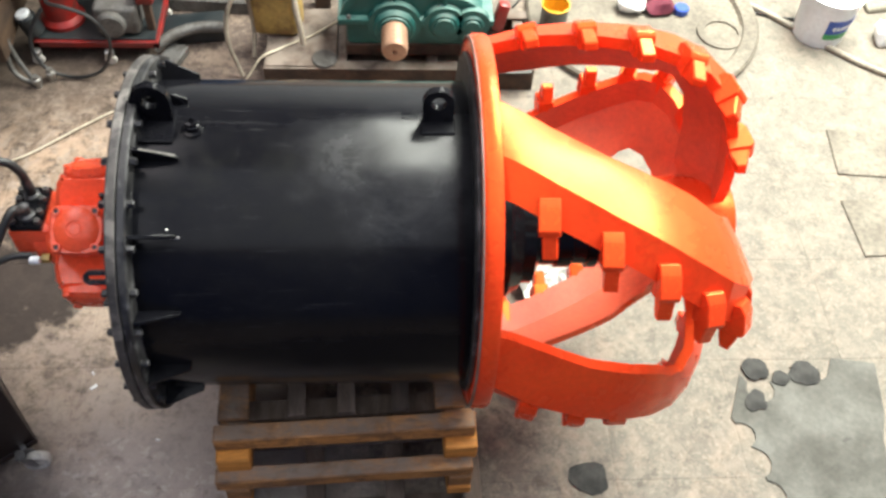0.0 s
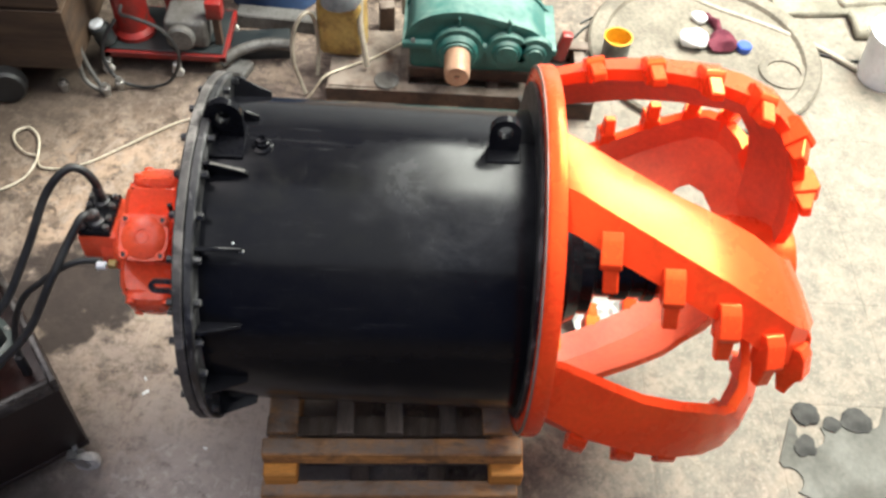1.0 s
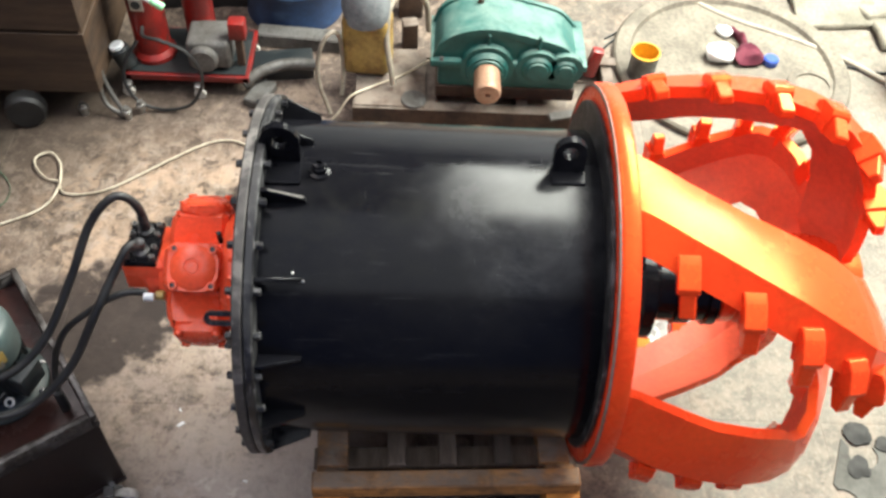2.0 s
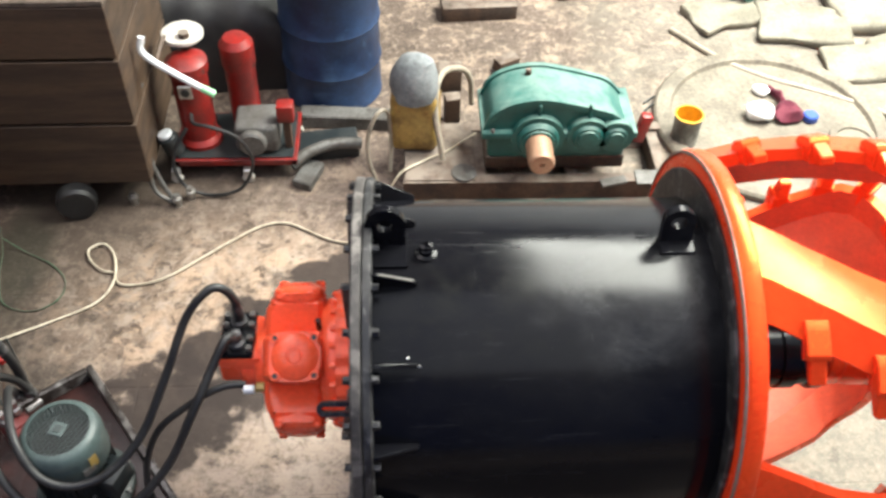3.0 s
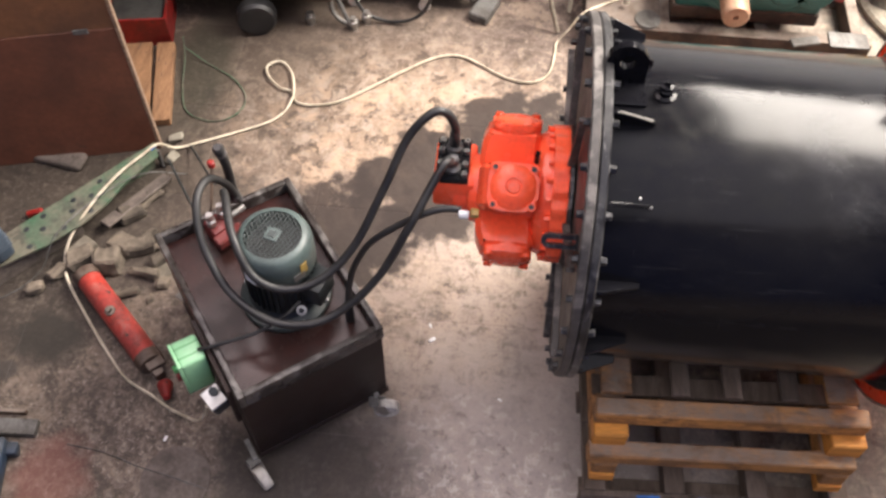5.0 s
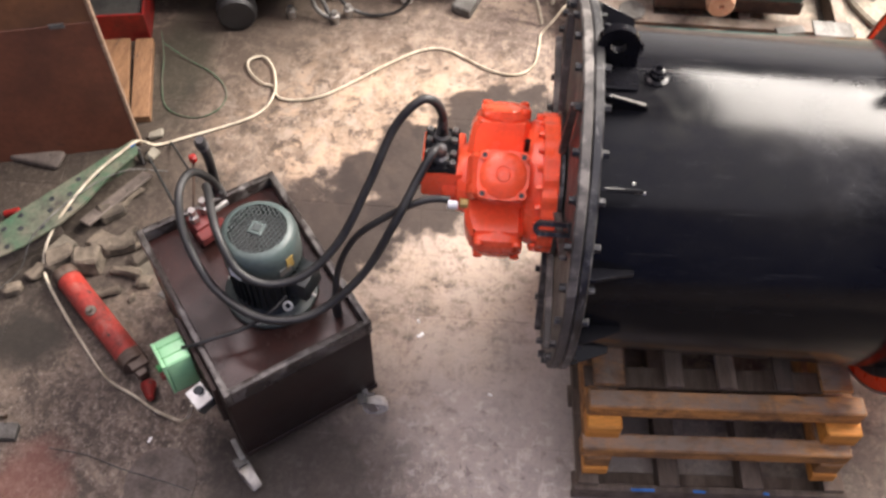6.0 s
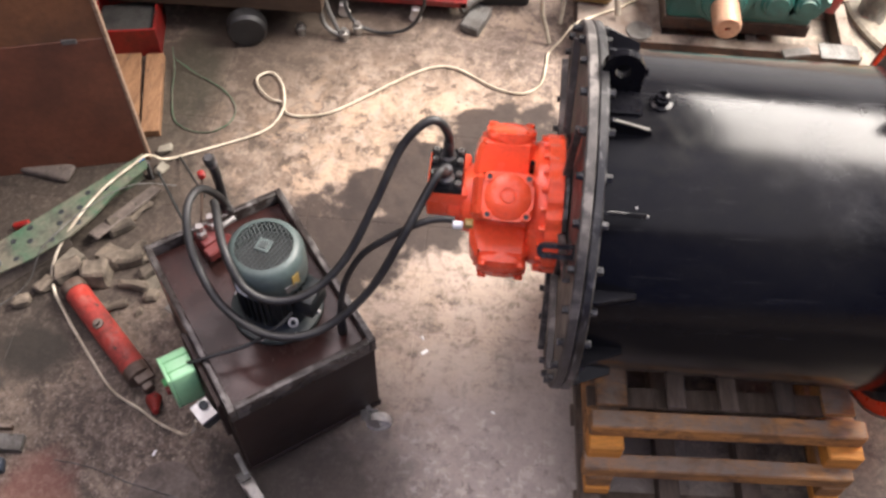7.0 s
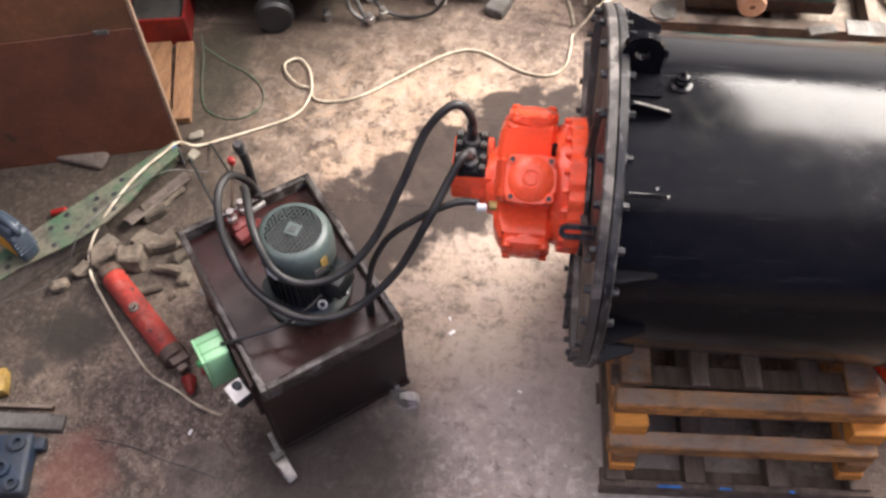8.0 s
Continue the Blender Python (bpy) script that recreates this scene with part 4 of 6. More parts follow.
# ---- pallets under the drum ----
def pallets():
    t = thing("pallet", pose(0.135, -0.085, 0, 0, 0, 2.6), "dark weathered timber pallet lying on the floor", "pallet")
    for y in (-0.6, -0.2, 0.2, 0.6):
        part("bottom_board", bx((1.1, 0.1, 0.022), pose(0, y, 0.011), 0.003), OLDWOOD, t)
    for x in (-0.5, -0.17, 0.17, 0.5):
        part("stringer", bx((0.07, 1.3, 0.1), pose(x, 0, 0.074), 0.004), OLDWOOD, t)
    part("front_board", bx((1.12, 0.03, 0.1), pose(0, -0.655, 0.075), 0.004), OLDWOOD, t)
    for x in (-0.5, -0.17, 0.17, 0.5):
        part("top_board", bx((0.085, 1.3, 0.02), pose(x, 0, 0.136), 0.003), OLDWOOD, t)
    for y in (-0.3, 0.1, 0.5):
        part("cross_board", bx((1.1, 0.12, 0.02), pose(0, y, 0.158), 0.003), OLDWOOD, t)
    for x, w in ((-0.28, 0.1), (-0.05, 0.05), (0.22, 0.025)):
        part("paint_smear", rough_up(bx((w, 0.012, 0.006), pose(x, -0.667, 0.136), 0.002), 0.004, 40), BLUEMARK, t, "smear of bright blue paint")
    u = thing("pallet", pose(0.115, -0.095, 0.17, 0, 0, 2.6), "orange-stained timber pallet frame that carries the drum", "pallet")
    # two front rails, one low and one high, with blocks between
    part("rail", bx((1.05, 0.07, 0.075), pose(-0.015, -0.565, 0.195), 0.006), TIMBER, u)
    part("rail", bx((1.05, 0.075, 0.085), pose(-0.005, -0.465, 0.367), 0.006), TIMBER, u)
    for y in (-0.1, 0.3, 0.58):
        part("rail", bx((1.06, 0.075, 0.085), pose(0.0, y, 0.367), 0.006), TIMBER, u)
    for y in (0.0, 0.58):
        part("rail", bx((1.06, 0.09, 0.085), pose(0, y, 0.19), 0.006), TIMBER, u)
    for x in (-0.46, 0.46):
        part("side_rail", bx((0.1, 1.2, 0.09), pose(x, 0.0, 0.1), 0.006), TIMBER, u)
        part("side_rail", bx((0.12, 1.1, 0.09), pose(x, 0.05, 0.278), 0.006), TIMBER, u)
        for y in (-0.56, 0.55):
            part("foot_block", bx((0.1, 0.1, 0.055), pose(x, y, 0.0275), 0.004), BLOCKWOOD, u)
        part("end_block", bx((0.135, 0.1, 0.1), pose(x, -0.5, 0.272), 0.006), BLOCKWOOD, u, "bright orange end block")
    for x in (-0.45, -0.2, 0.0, 0.22, 0.42):
        part("deck_board", bx((0.12 if abs(x) > 0.3 else 0.07, 0.95, 0.018), pose(x, 0.06, 0.419), 0.003), TIMBER if abs(x) > 0.3 else OLDWOOD, u)
    for y in (-0.33, 0.4):
        part("deck_board", bx((1.06, 0.09, 0.016), pose(0, y, 0.316), 0.003), OLDWOOD, u)


BLUEMARK = mat("blue_marking_paint", (0.03, 0.2, 0.6), None, 0.5, scale=20)
pallets()


# ---- power unit trolley ----
TR = pose(-1.747, -0.212, 0, 0, 0, 36.0)


def power_unit():
    t = thing("hydraulic_power_unit", TR, "dark brown oil tank trolley carrying a grey-green electric motor", "power unit")
    W, Lg, z0, z1 = 0.62, 0.87, 0.105, 0.68
    th = 0.028
    # tank with an open tray on top
    part("tank", bx((W - 0.012, Lg - 0.012, 0.5), pose(0, 0, z0 + 0.25), 0.006, 2), TANK, t)
    part("tray", bx((W - 2 * th, Lg - 2 * th, 0.012), pose(0, 0, 0.614), 0.002), TRAY, t, "oily reddish-brown tray")
    for s in (-1, 1):
        part("rim", bx((th, Lg, 0.085), pose(s * (W - th) / 2, 0, z1 - 0.042), 0.005, 2), RIM, t, "scuffed steel rim")
        part("rim", bx((W - 2 * th - 0.001, th, 0.085), pose(0, s * (Lg - th) / 2, z1 - 0.042), 0.005, 2), RIM, t)
    part("skirt", bx((W, Lg, 0.03), pose(0, 0, z0 + 0.015), 0.004), TANK, t)
    # casters
    for x, y, turn in ((-0.343, -0.458, -81), (0.234, -0.463, -27), (-0.285, 0.475, 24), (0.25, 0.475, 77)):
        part("caster_arm", bx((0.022, 0.1, 0.012), pose(x + 0.012, y * 0.86, 0.138), 0.002), STEEL, t, "bright zinc caster arm")
        c = part("caster_fork", bx((0.044, 0.05, 0.008), pose(-0.014, 0, 0.131), 0.002), GREYMETAL, t, "dull zinc caster", m=pose(x, y, 0, 0, 0, turn))
        for s in (-1, 1):
            part("fork_plate", prism(bmesh.new(), [(-0.022, 0.128), (0.035, 0.128), (0.05, 0.045), (0.03, 0.032), (0.012, 0.05)], 0.004, pose(0, s * 0.024 + 0.002, 0, 90, 0, 0)), STEEL, c)
        part("wheel", turned([(0, -0.017), (0.012, -0.017), (0.012, -0.01), (0.034, -0.01), (0.036, -0.017), (0.046, -0.017), (0.05, -0.012), (0.05, 0.012), (0.046, 0.017), (0.036, 0.017), (0.034, 0.01), (0.012, 0.01), (0.012, 0.017), (0, 0.017)], 28, pose(0.04, 0, 0.055, 90, 0, 0) @ Matrix.Diagonal((1.1, 1.1, 1.25, 1))), CASTER, c, "worn pale grey caster wheel")
    # electric motor on its bell housing
    mx, my = Vector((TR.inverted() @ Vector((-1.66, -0.235, 0)))).xy
    e = part("electric_motor", turned([(0, 0.62), (0.17, 0.62), (0.172, 0.64), (0.15, 0.645), (0.148, 0.66), (0.13, 0.68), (0.128, 0.7), (0.128, 0.915), (0, 0.915)], 48, pose(mx, my, 0)), EDARK, t, "vertical grey-green electric motor")
    fin = None
    for k in range(36):
        a = 10 * k
        m = pose(mx, my, 0, 0, 0, a)
        if fin is None:
            fin = part("cooling_fin", bx((0.02, 0.0035, 0.2), pose(0.134, 0, 0.805)), EDARK, e, smooth=0, m=m)
        else:
            again(fin, m)
    part("fan_cover", turned([(0.138, 0.885), (0.145, 0.885), (0.147, 0.89), (0.147, 0.99), (0.144, 1.01), (0.136, 1.03), (0.124, 1.042), (0.109, 1.046), (0.109, 1.04), (0.122, 1.034), (0.134, 1.018), (0.138, 1.0)], 56, pose(mx, my, 0), True), EMOTOR, e, "grey-green fan cowl with a round grille")
    # black disc stands in for the shade inside the cowl
    part("fan_back", cy(0.11, 0.006, 32, pose(mx, my, 0.975)), RUBBER, e)
    for k in range(14):
        d = -0.0975 + 0.015 * k
        ln = 2 * math.sqrt(0.1095 ** 2 - d * d)
        for turn in (25, 85):
            part("grille_bar", bx((ln, 0.0036, 0.004), pose(mx, my, 1.04 + (0.002 if turn > 50 else 0), 0, 0, turn) @ pose(0, d, 0)), EGRILLE, e, smooth=0)
    part("badge", bx((0.055, 0.055, 0.006), pose(mx, my, 1.047, 0, 0, 38), 0.002), EMOTOR, e)
    part("badge_middle", bx((0.032, 0.032, 0.005), pose(mx, my, 1.0505, 0, 0, 38), 0.002), EGRILLE, e)
    part("flange", turned([(0.1, 0.621), (0.18, 0.621), (0.184, 0.626), (0.184, 0.64), (0.18, 0.645), (0.16, 0.65), (0.14, 0.668), (0.1, 0.668)], 48, pose(mx, my, 0), True), EGRILLE, e, "grey-green mounting flange")
    for k in range(8):
        part("flange_bolt", hexbolt(0.009, 0.014), STEEL, e, m=pose(mx + 0.172 * math.cos(k * 0.785), my + 0.172 * math.sin(k * 0.785), 0.644))
    front = (TR.inverted().to_3x3() @ Vector((0.16, -1, 0))).normalized()
    fa = math.degrees(math.atan2(front.y, front.x))
    bm = turned([(0.011, -0.005), (0.019, -0.005), (0.021, 0), (0.019, 0.005), (0.011, 0.005)], 16, None, True)
    part("lifting_eye", bm, STEEL, e, "bright lifting eye", m=Matrix.Translation(TR.inverted() @ Vector((-1.565, -0.362, 0.72))) @ pose(0, 0, 0, 38, 0, -20))
    bm = bx((0.08, 0.12, 0.11), pose(0.165, 0, 0.8), 0.01, 2)
    part("terminal_box", bm, EDARK, e, m=pose(mx, my, 0, 0, 0, fa + 62))
    part("rating_plate", bx((0.003, 0.05, 0.035), pose(0.148, 0, 0.93)), STEEL, e, "small bright rating plate", m=pose(mx, my, 0, 0, 0, fa + 38))
    part("sticker", bx((0.003, 0.032, 0.06), pose(0.148, 0, 0.96)), JUG, e, "faded tan sticker", m=pose(mx, my, 0, 0, 0, fa + 48))
    part("sticker", bx((0.003, 0.05, 0.05), pose(0.148, 0, 0.925)), WHITE, e, "torn white and blue label", m=pose(mx, my, 0, 0, 0, fa - 40))
    # valve manifold with its gauge stem and knob
    man = part("valve_manifold", bx((0.1, 0.09, 0.1), pose(0, 0, 0.05), 0.008, 2), DARKRED, t, "dark red valve manifold", m=pose(-0.055, 0.33, 0.62, 0, 0, 12))
    for x, y in ((-0.03, 0.0), (0.03, 0.012)):
        part("fitting", turned([(0, 0), (0.022, 0), (0.022, 0.03), (0.016, 0.034), (0.016, 0.07), (0, 0.07)], 6), STEEL, man, m=pose(x, y, 0.11))
    part("plug", cy(0.014, 0.07, 10, pose(0.06, 0.0, 0.09, 0, 90, 0), 0.002), STEEL, man, "bright steel plug")
    part("spool_valve", bx((0.13, 0.05, 0.05), pose(0.0, -0.07, 0.07), 0.006), DARKRED, man)
    foot, top = Vector((-0.02, 0.03, 0.09)), (TR @ man.matrix_basis).inverted() @ Vector((-2.02, 0.185, 0.88))
    part("stem", tube(bmesh.new(), [tuple(foot), tuple((foot + top) / 2), tuple(top)], 0.006, 6, 2), RUST, man)
    part("knob", cy(0.016, 0.035, 12, Matrix.Translation(top), 0.006), RED, man, "small red knob")
    # filler, return pipe
    part("return_pipe", cy(0.019, 0.13, 12, pose(0, 0, 0.62), 0.003), RUBBER, t, m=pose(*(TR.inverted() @ Vector((-1.385, -0.325, 0)))))
    # push-button box and socket on the side of the tank
    cb = part("control_box", bx((0.105, 0.125, 0.225), None, 0.014, 3), GREEN, t, "pale green plastic push-button box", m=pose(-W / 2 - 0.082, -0.13, 0.545))
    part("box_lid", bx((0.014, 0.122, 0.222), pose(-0.056, 0, 0), 0.005, 2), GREEN, cb)
    for k in (-1, 1):
        part("lid_seam", bx((0.1, 0.004, 0.003), pose(0.0, 0.024 * k, 0.1132), 0.001), LABELGREEN, cb)
    part("button", cy(0.016, 0.02, 14, pose(-0.06, 0.0, 0.02, 0, -90, 0), 0.004), LABELGREEN, cb, "bright green button")
    part("button", cy(0.016, 0.02, 14, pose(-0.06, 0.0, -0.05, 0, -90, 0), 0.004), RED, cb, "red stop button")
    part("mounting_plate", bx((0.02, 0.36, 0.27), pose(-W / 2 - 0.015, -0.2, 0.53), 0.003), TANK, t)
    s = part("socket_box", bx((0.075, 0.085, 0.01), None, 0.003), STEEL, t, "dented bright socket cover", m=pose(-W / 2 - 0.07, -0.315, 0.56, 12, -10, 8))
    part("plug", cy(0.018, 0.03, 14, pose(0.01, 0.02, 0.004, 20, 10, 0), 0.004), EDARK, s, "dark plug")
    part("socket_body", bx((0.075, 0.09, 0.09), pose(0, 0, -0.052), 0.008), EDARK, s)
    part("drain_tap", cy(0.022, 0.05, 12, pose(-W / 2 + 0.01, 0.12, 0.3, 0, -90, 0), 0.004), RUST, t)


power_unit()


def hose(name, pts, r, material, label, category, seg=10, n=10):
    ob = part(name, tube(bmesh.new(), pts, r, seg, n), material, None, smooth=60)
    if name == "hydraulic_hose":
        for a, b in ((pts[0], pts[1]), (pts[-1], pts[-2])):
            d = Vector(b) - Vector(a)
            m = Matrix.Translation(a) @ d.to_track_quat("Z", "Y").to_matrix().to_4x4()
            part("ferrule", turned([(0, -0.012), (r * 0.8, -0.012), (r * 1.1, 0), (r * 1.22, 0.004), (r * 1.22, 0.05), (r * 1.08, 0.056), (0, 0.056)], 14, m), BLACK_DULL, ob, "crimped steel ferrule")
    return tagged(ob, label, category)


hose("hydraulic_hose", [(-1.008, 0.035, 1.34), (-1.01, 0.035, 1.42), (-1.04, 0.03, 1.49), (-1.09, 0.01, 1.505), (-1.17, -0.04, 1.42), (-1.25, -0.15, 1.25), (-1.35, -0.28, 1.07), (-1.47, -0.37, 0.97), (-1.6, -0.41, 0.95), (-1.71, -0.39, 1.0), (-1.79, -0.29, 1.09), (-1.87, -0.09, 1.06), (-1.935, 0.04, 0.9), (-1.945, 0.075, 0.79)],
     0.016, RUBBER, "thick black hydraulic hose looping round the electric motor", "hose")
hose("hydraulic_hose", [(-1.008, -0.06, 1.34), (-1.03, -0.1, 1.38), (-1.07, -0.16, 1.33), (-1.15, -0.28, 1.2), (-1.25, -0.37, 1.02), (-1.38, -0.45, 0.9), (-1.51, -0.5, 0.86), (-1.66, -0.49, 0.86), (-1.82, -0.4, 0.9), (-1.93, -0.26, 1.0), (-1.96, -0.14, 1.09), (-1.945, -0.03, 1.08), (-1.915, 0.05, 0.95), (-1.9, 0.095, 0.79)],
     0.016, RUBBER, "thick black hydraulic hose hanging over the tray", "hose")
hose("drain_hose", [(-0.965, -0.215, 1.27), (-1.02, -0.22, 1.275), (-1.09, -0.23, 1.25), (-1.2, -0.23, 1.15), (-1.3, -0.25, 1.05), (-1.365, -0.28, 0.9), (-1.385, -0.32, 0.75), (-1.385, -0.325, 0.7)],
     0.013, RUBBER, "slim black drain hose from the hydraulic motor", "hose")
hose("motor_cable", [(-1.56, -0.36, 0.79), (-1.62, -0.42, 0.76), (-1.72, -0.47, 0.71), (-1.83, -0.52, 0.705), (-1.92, -0.545, 0.68), (-1.985, -0.515, 0.6)],
     0.008, RUBBER, "thin black cable to the push-button box", "cable")
hose("hydraulic_hose", [(-1.897, 0.027, 1.2), (-1.9, 0.06, 1.08), (-1.91, 0.085, 0.95), (-1.915, 0.09, 0.8)], 0.019, RUBBER, "short black capped hose end standing on the manifold", "hose")

# ---- things behind the drum ----


def gearbox():
    t = thing("gearbox", pose(0.49, 2.25, 0.16) @ Matrix.Scale(0.9, 4), "teal cast gear reducer with a bare copper-brown shaft", "gearbox")

    def hump(x):
        """Height of the cover above the split line."""
        return 0.235 * math.sqrt(max(0.0, 1 - ((x + 0.14) / 0.345) ** 2)) if x < -0.1 else max(0.0, 0.234 - 0.045 * ((x + 0.1) / 0.2) ** 1.2 - (0.12 * ((x - 0.28) / 0.18) ** 2 if x > 0.28 else 0))

    n = 40
    line = [(-0.485 + 0.945 * k / n, max(hump(-0.485 + 0.945 * k / n), 0.004)) for k in range(n + 1)]
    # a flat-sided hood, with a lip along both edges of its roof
    part("cover", prism(bmesh.new(), [(-0.49, 0.33)] + [(x, 0.34 + h) for x, h in line] + [(0.465, 0.33)], 0.38, pose(0, 0.19, 0, 90, 0, 0), 0.012), TEAL, t, "teal cover, paler on top", smooth=30)
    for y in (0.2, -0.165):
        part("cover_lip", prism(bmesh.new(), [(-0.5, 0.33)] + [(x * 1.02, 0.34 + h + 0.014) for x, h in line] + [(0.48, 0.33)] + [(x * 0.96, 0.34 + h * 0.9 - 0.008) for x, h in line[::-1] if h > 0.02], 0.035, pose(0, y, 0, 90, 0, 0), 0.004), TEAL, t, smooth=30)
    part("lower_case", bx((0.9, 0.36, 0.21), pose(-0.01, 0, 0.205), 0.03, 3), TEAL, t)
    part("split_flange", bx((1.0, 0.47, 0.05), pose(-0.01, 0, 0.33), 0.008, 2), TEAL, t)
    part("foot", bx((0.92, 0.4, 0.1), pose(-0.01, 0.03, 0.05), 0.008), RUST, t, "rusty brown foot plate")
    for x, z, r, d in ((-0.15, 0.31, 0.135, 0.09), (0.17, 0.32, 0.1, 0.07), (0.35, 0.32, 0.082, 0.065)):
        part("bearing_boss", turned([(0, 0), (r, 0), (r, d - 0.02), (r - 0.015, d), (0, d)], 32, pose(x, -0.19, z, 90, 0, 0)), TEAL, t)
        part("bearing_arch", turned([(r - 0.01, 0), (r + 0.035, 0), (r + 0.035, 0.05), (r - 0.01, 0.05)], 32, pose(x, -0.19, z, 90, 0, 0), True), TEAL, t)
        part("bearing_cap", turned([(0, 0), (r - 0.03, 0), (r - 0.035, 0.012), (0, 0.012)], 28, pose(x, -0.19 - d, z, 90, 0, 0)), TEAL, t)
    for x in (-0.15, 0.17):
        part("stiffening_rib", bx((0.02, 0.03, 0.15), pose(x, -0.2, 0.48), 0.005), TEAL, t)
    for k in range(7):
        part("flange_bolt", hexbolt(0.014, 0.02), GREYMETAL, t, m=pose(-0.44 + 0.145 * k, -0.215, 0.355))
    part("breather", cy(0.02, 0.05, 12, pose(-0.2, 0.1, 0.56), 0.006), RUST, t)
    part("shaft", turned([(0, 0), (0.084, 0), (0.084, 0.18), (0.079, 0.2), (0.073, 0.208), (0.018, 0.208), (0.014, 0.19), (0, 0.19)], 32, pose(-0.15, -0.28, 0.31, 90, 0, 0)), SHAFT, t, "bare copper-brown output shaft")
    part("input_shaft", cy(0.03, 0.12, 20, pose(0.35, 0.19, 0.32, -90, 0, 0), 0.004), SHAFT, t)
    part("guard", bx((0.08, 0.07, 0.22), pose(0.545, -0.12, 0.3, 0, 10, 0), 0.02, 2), RED, t, "small red guard")
    b = thing("steel_base_frame", pose(0.39, 2.25, 0), "rusty brown welded channel frame under the gearbox", "base frame")
    for y in (-0.27, 0.27):
        part("channel", bx((1.62, 0.012, 0.16), pose(0, y, 0.08), 0.003), RUST, b)
        part("channel_flange", bx((1.62, 0.07, 0.012), pose(0, y + 0.035 * (1 if y < 0 else -1), 0.154), 0.003), RUST, b)
        part("channel_flange", bx((1.62, 0.07, 0.012), pose(0, y + 0.035 * (1 if y < 0 else -1), 0.006), 0.003), RUST, b)
    for x in (-0.77, -0.35, 0.2, 0.75):
        part("cross_member", bx((0.07, 0.5, 0.12), pose(x, 0, 0.08), 0.004), RUST, b)
    part("deck_plate", bx((0.42, 0.52, 0.008), pose(-0.59, 0, 0.165), 0.002), RUST, b)
    part("pad_plate", bx((0.22, 0.12, 0.01), pose(0.68, -0.25, 0.166), 0.002), GREYMETAL, b)
    d = part("steel_disc", cy(0.075, 0.02, 28, pose(-0.06, 2.05, 0.16), 0.004), GREYMETAL)
    tagged(d, "flat grey steel disc on the rusty frame", "steel disc")
    d = part("steel_offcut", bx((0.16, 0.06, 0.02), pose(0.82, 1.96, 0.172, 0, 0, 14), 0.003), GREYMETAL)
    tagged(d, "short grey flat bar lying on the frame", "steel offcut")


gearbox()


def jerry_can():
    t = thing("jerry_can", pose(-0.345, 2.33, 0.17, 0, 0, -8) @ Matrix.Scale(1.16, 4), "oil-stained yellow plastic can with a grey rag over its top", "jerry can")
    part("body", rough_up(bx((0.25, 0.17, 0.36), pose(0, 0, 0.18), 0.045, 4), 0.008, 7), JUG, t)
    part("handle", tube(bmesh.new(), [(-0.07, 0, 0.35), (-0.06, 0, 0.41), (0.04, 0, 0.41), (0.06, 0, 0.35)], 0.016, 8, 5), JUG, t)
    bm = bmesh.new()
    lathe(bm, [(0.12, 0.33), (0.125, 0.38), (0.115, 0.46), (0.085, 0.52), (0.04, 0.545), (0.0, 0.55)], 24)
    part("rag", rough_up(bm, 0.02, 9), GREYCLOTH, t, "grey rag draped over the can")
    ob = part("clear_hose", tube(bmesh.new(), [(-0.56, 2.06, 0.02), (-0.585, 2.08, 0.1), (-0.62, 2.1, 0.22), (-0.625, 2.12, 0.36), (-0.595, 2.14, 0.48), (-0.55, 2.17, 0.54), (-0.51, 2.22, 0.5), (-0.495, 2.26, 0.36), (-0.49, 2.26, 0.2), (-0.5, 2.2, 0.05)], 0.013, 8, 8), HOSE, smooth=60)
    tagged(ob, "looped pale plastic hose beside the yellow can", "hose")


jerry_can()
hose("pale_hose", [(-0.185, 2.14, 0.2), (-0.2, 2.17, 0.3), (-0.225, 2.22, 0.45), (-0.22, 2.3, 0.6), (-0.17, 2.44, 0.62), (-0.06, 2.6, 0.52), (0.0, 2.66, 0.4), (0.02, 2.68, 0.19)], 0.019, HOSE, "pale dusty hose arched over the rusty frame beside the can", "hose", 8, 6)


def oil_drum():
    prof = [(0, 0.0), (0.285, 0.0), (0.292, 0.01), (0.287, 0.02)]
    for z in (0.28, 0.58):
        prof += [(0.287, z - 0.03), (0.297, z), (0.287, z + 0.03)]
    prof += [(0.287, 0.86), (0.294, 0.87), (0.294, 0.885), (0.285, 0.885), (0.283, 0.87), (0, 0.868)]
    t = thing("oil_drum", pose(-0.88, 3.12, 0) @ Matrix.Diagonal((1.1, 1.1, 1.0, 1)), "dark blue steel oil drum standing on the floor", "oil drum")
    part("shell", turned(prof, 48), BLUE, t)
    part("bung", cy(0.03, 0.02, 16, pose(0.18, 0, 0.868), 0.004), GREYMETAL, t)


oil_drum()


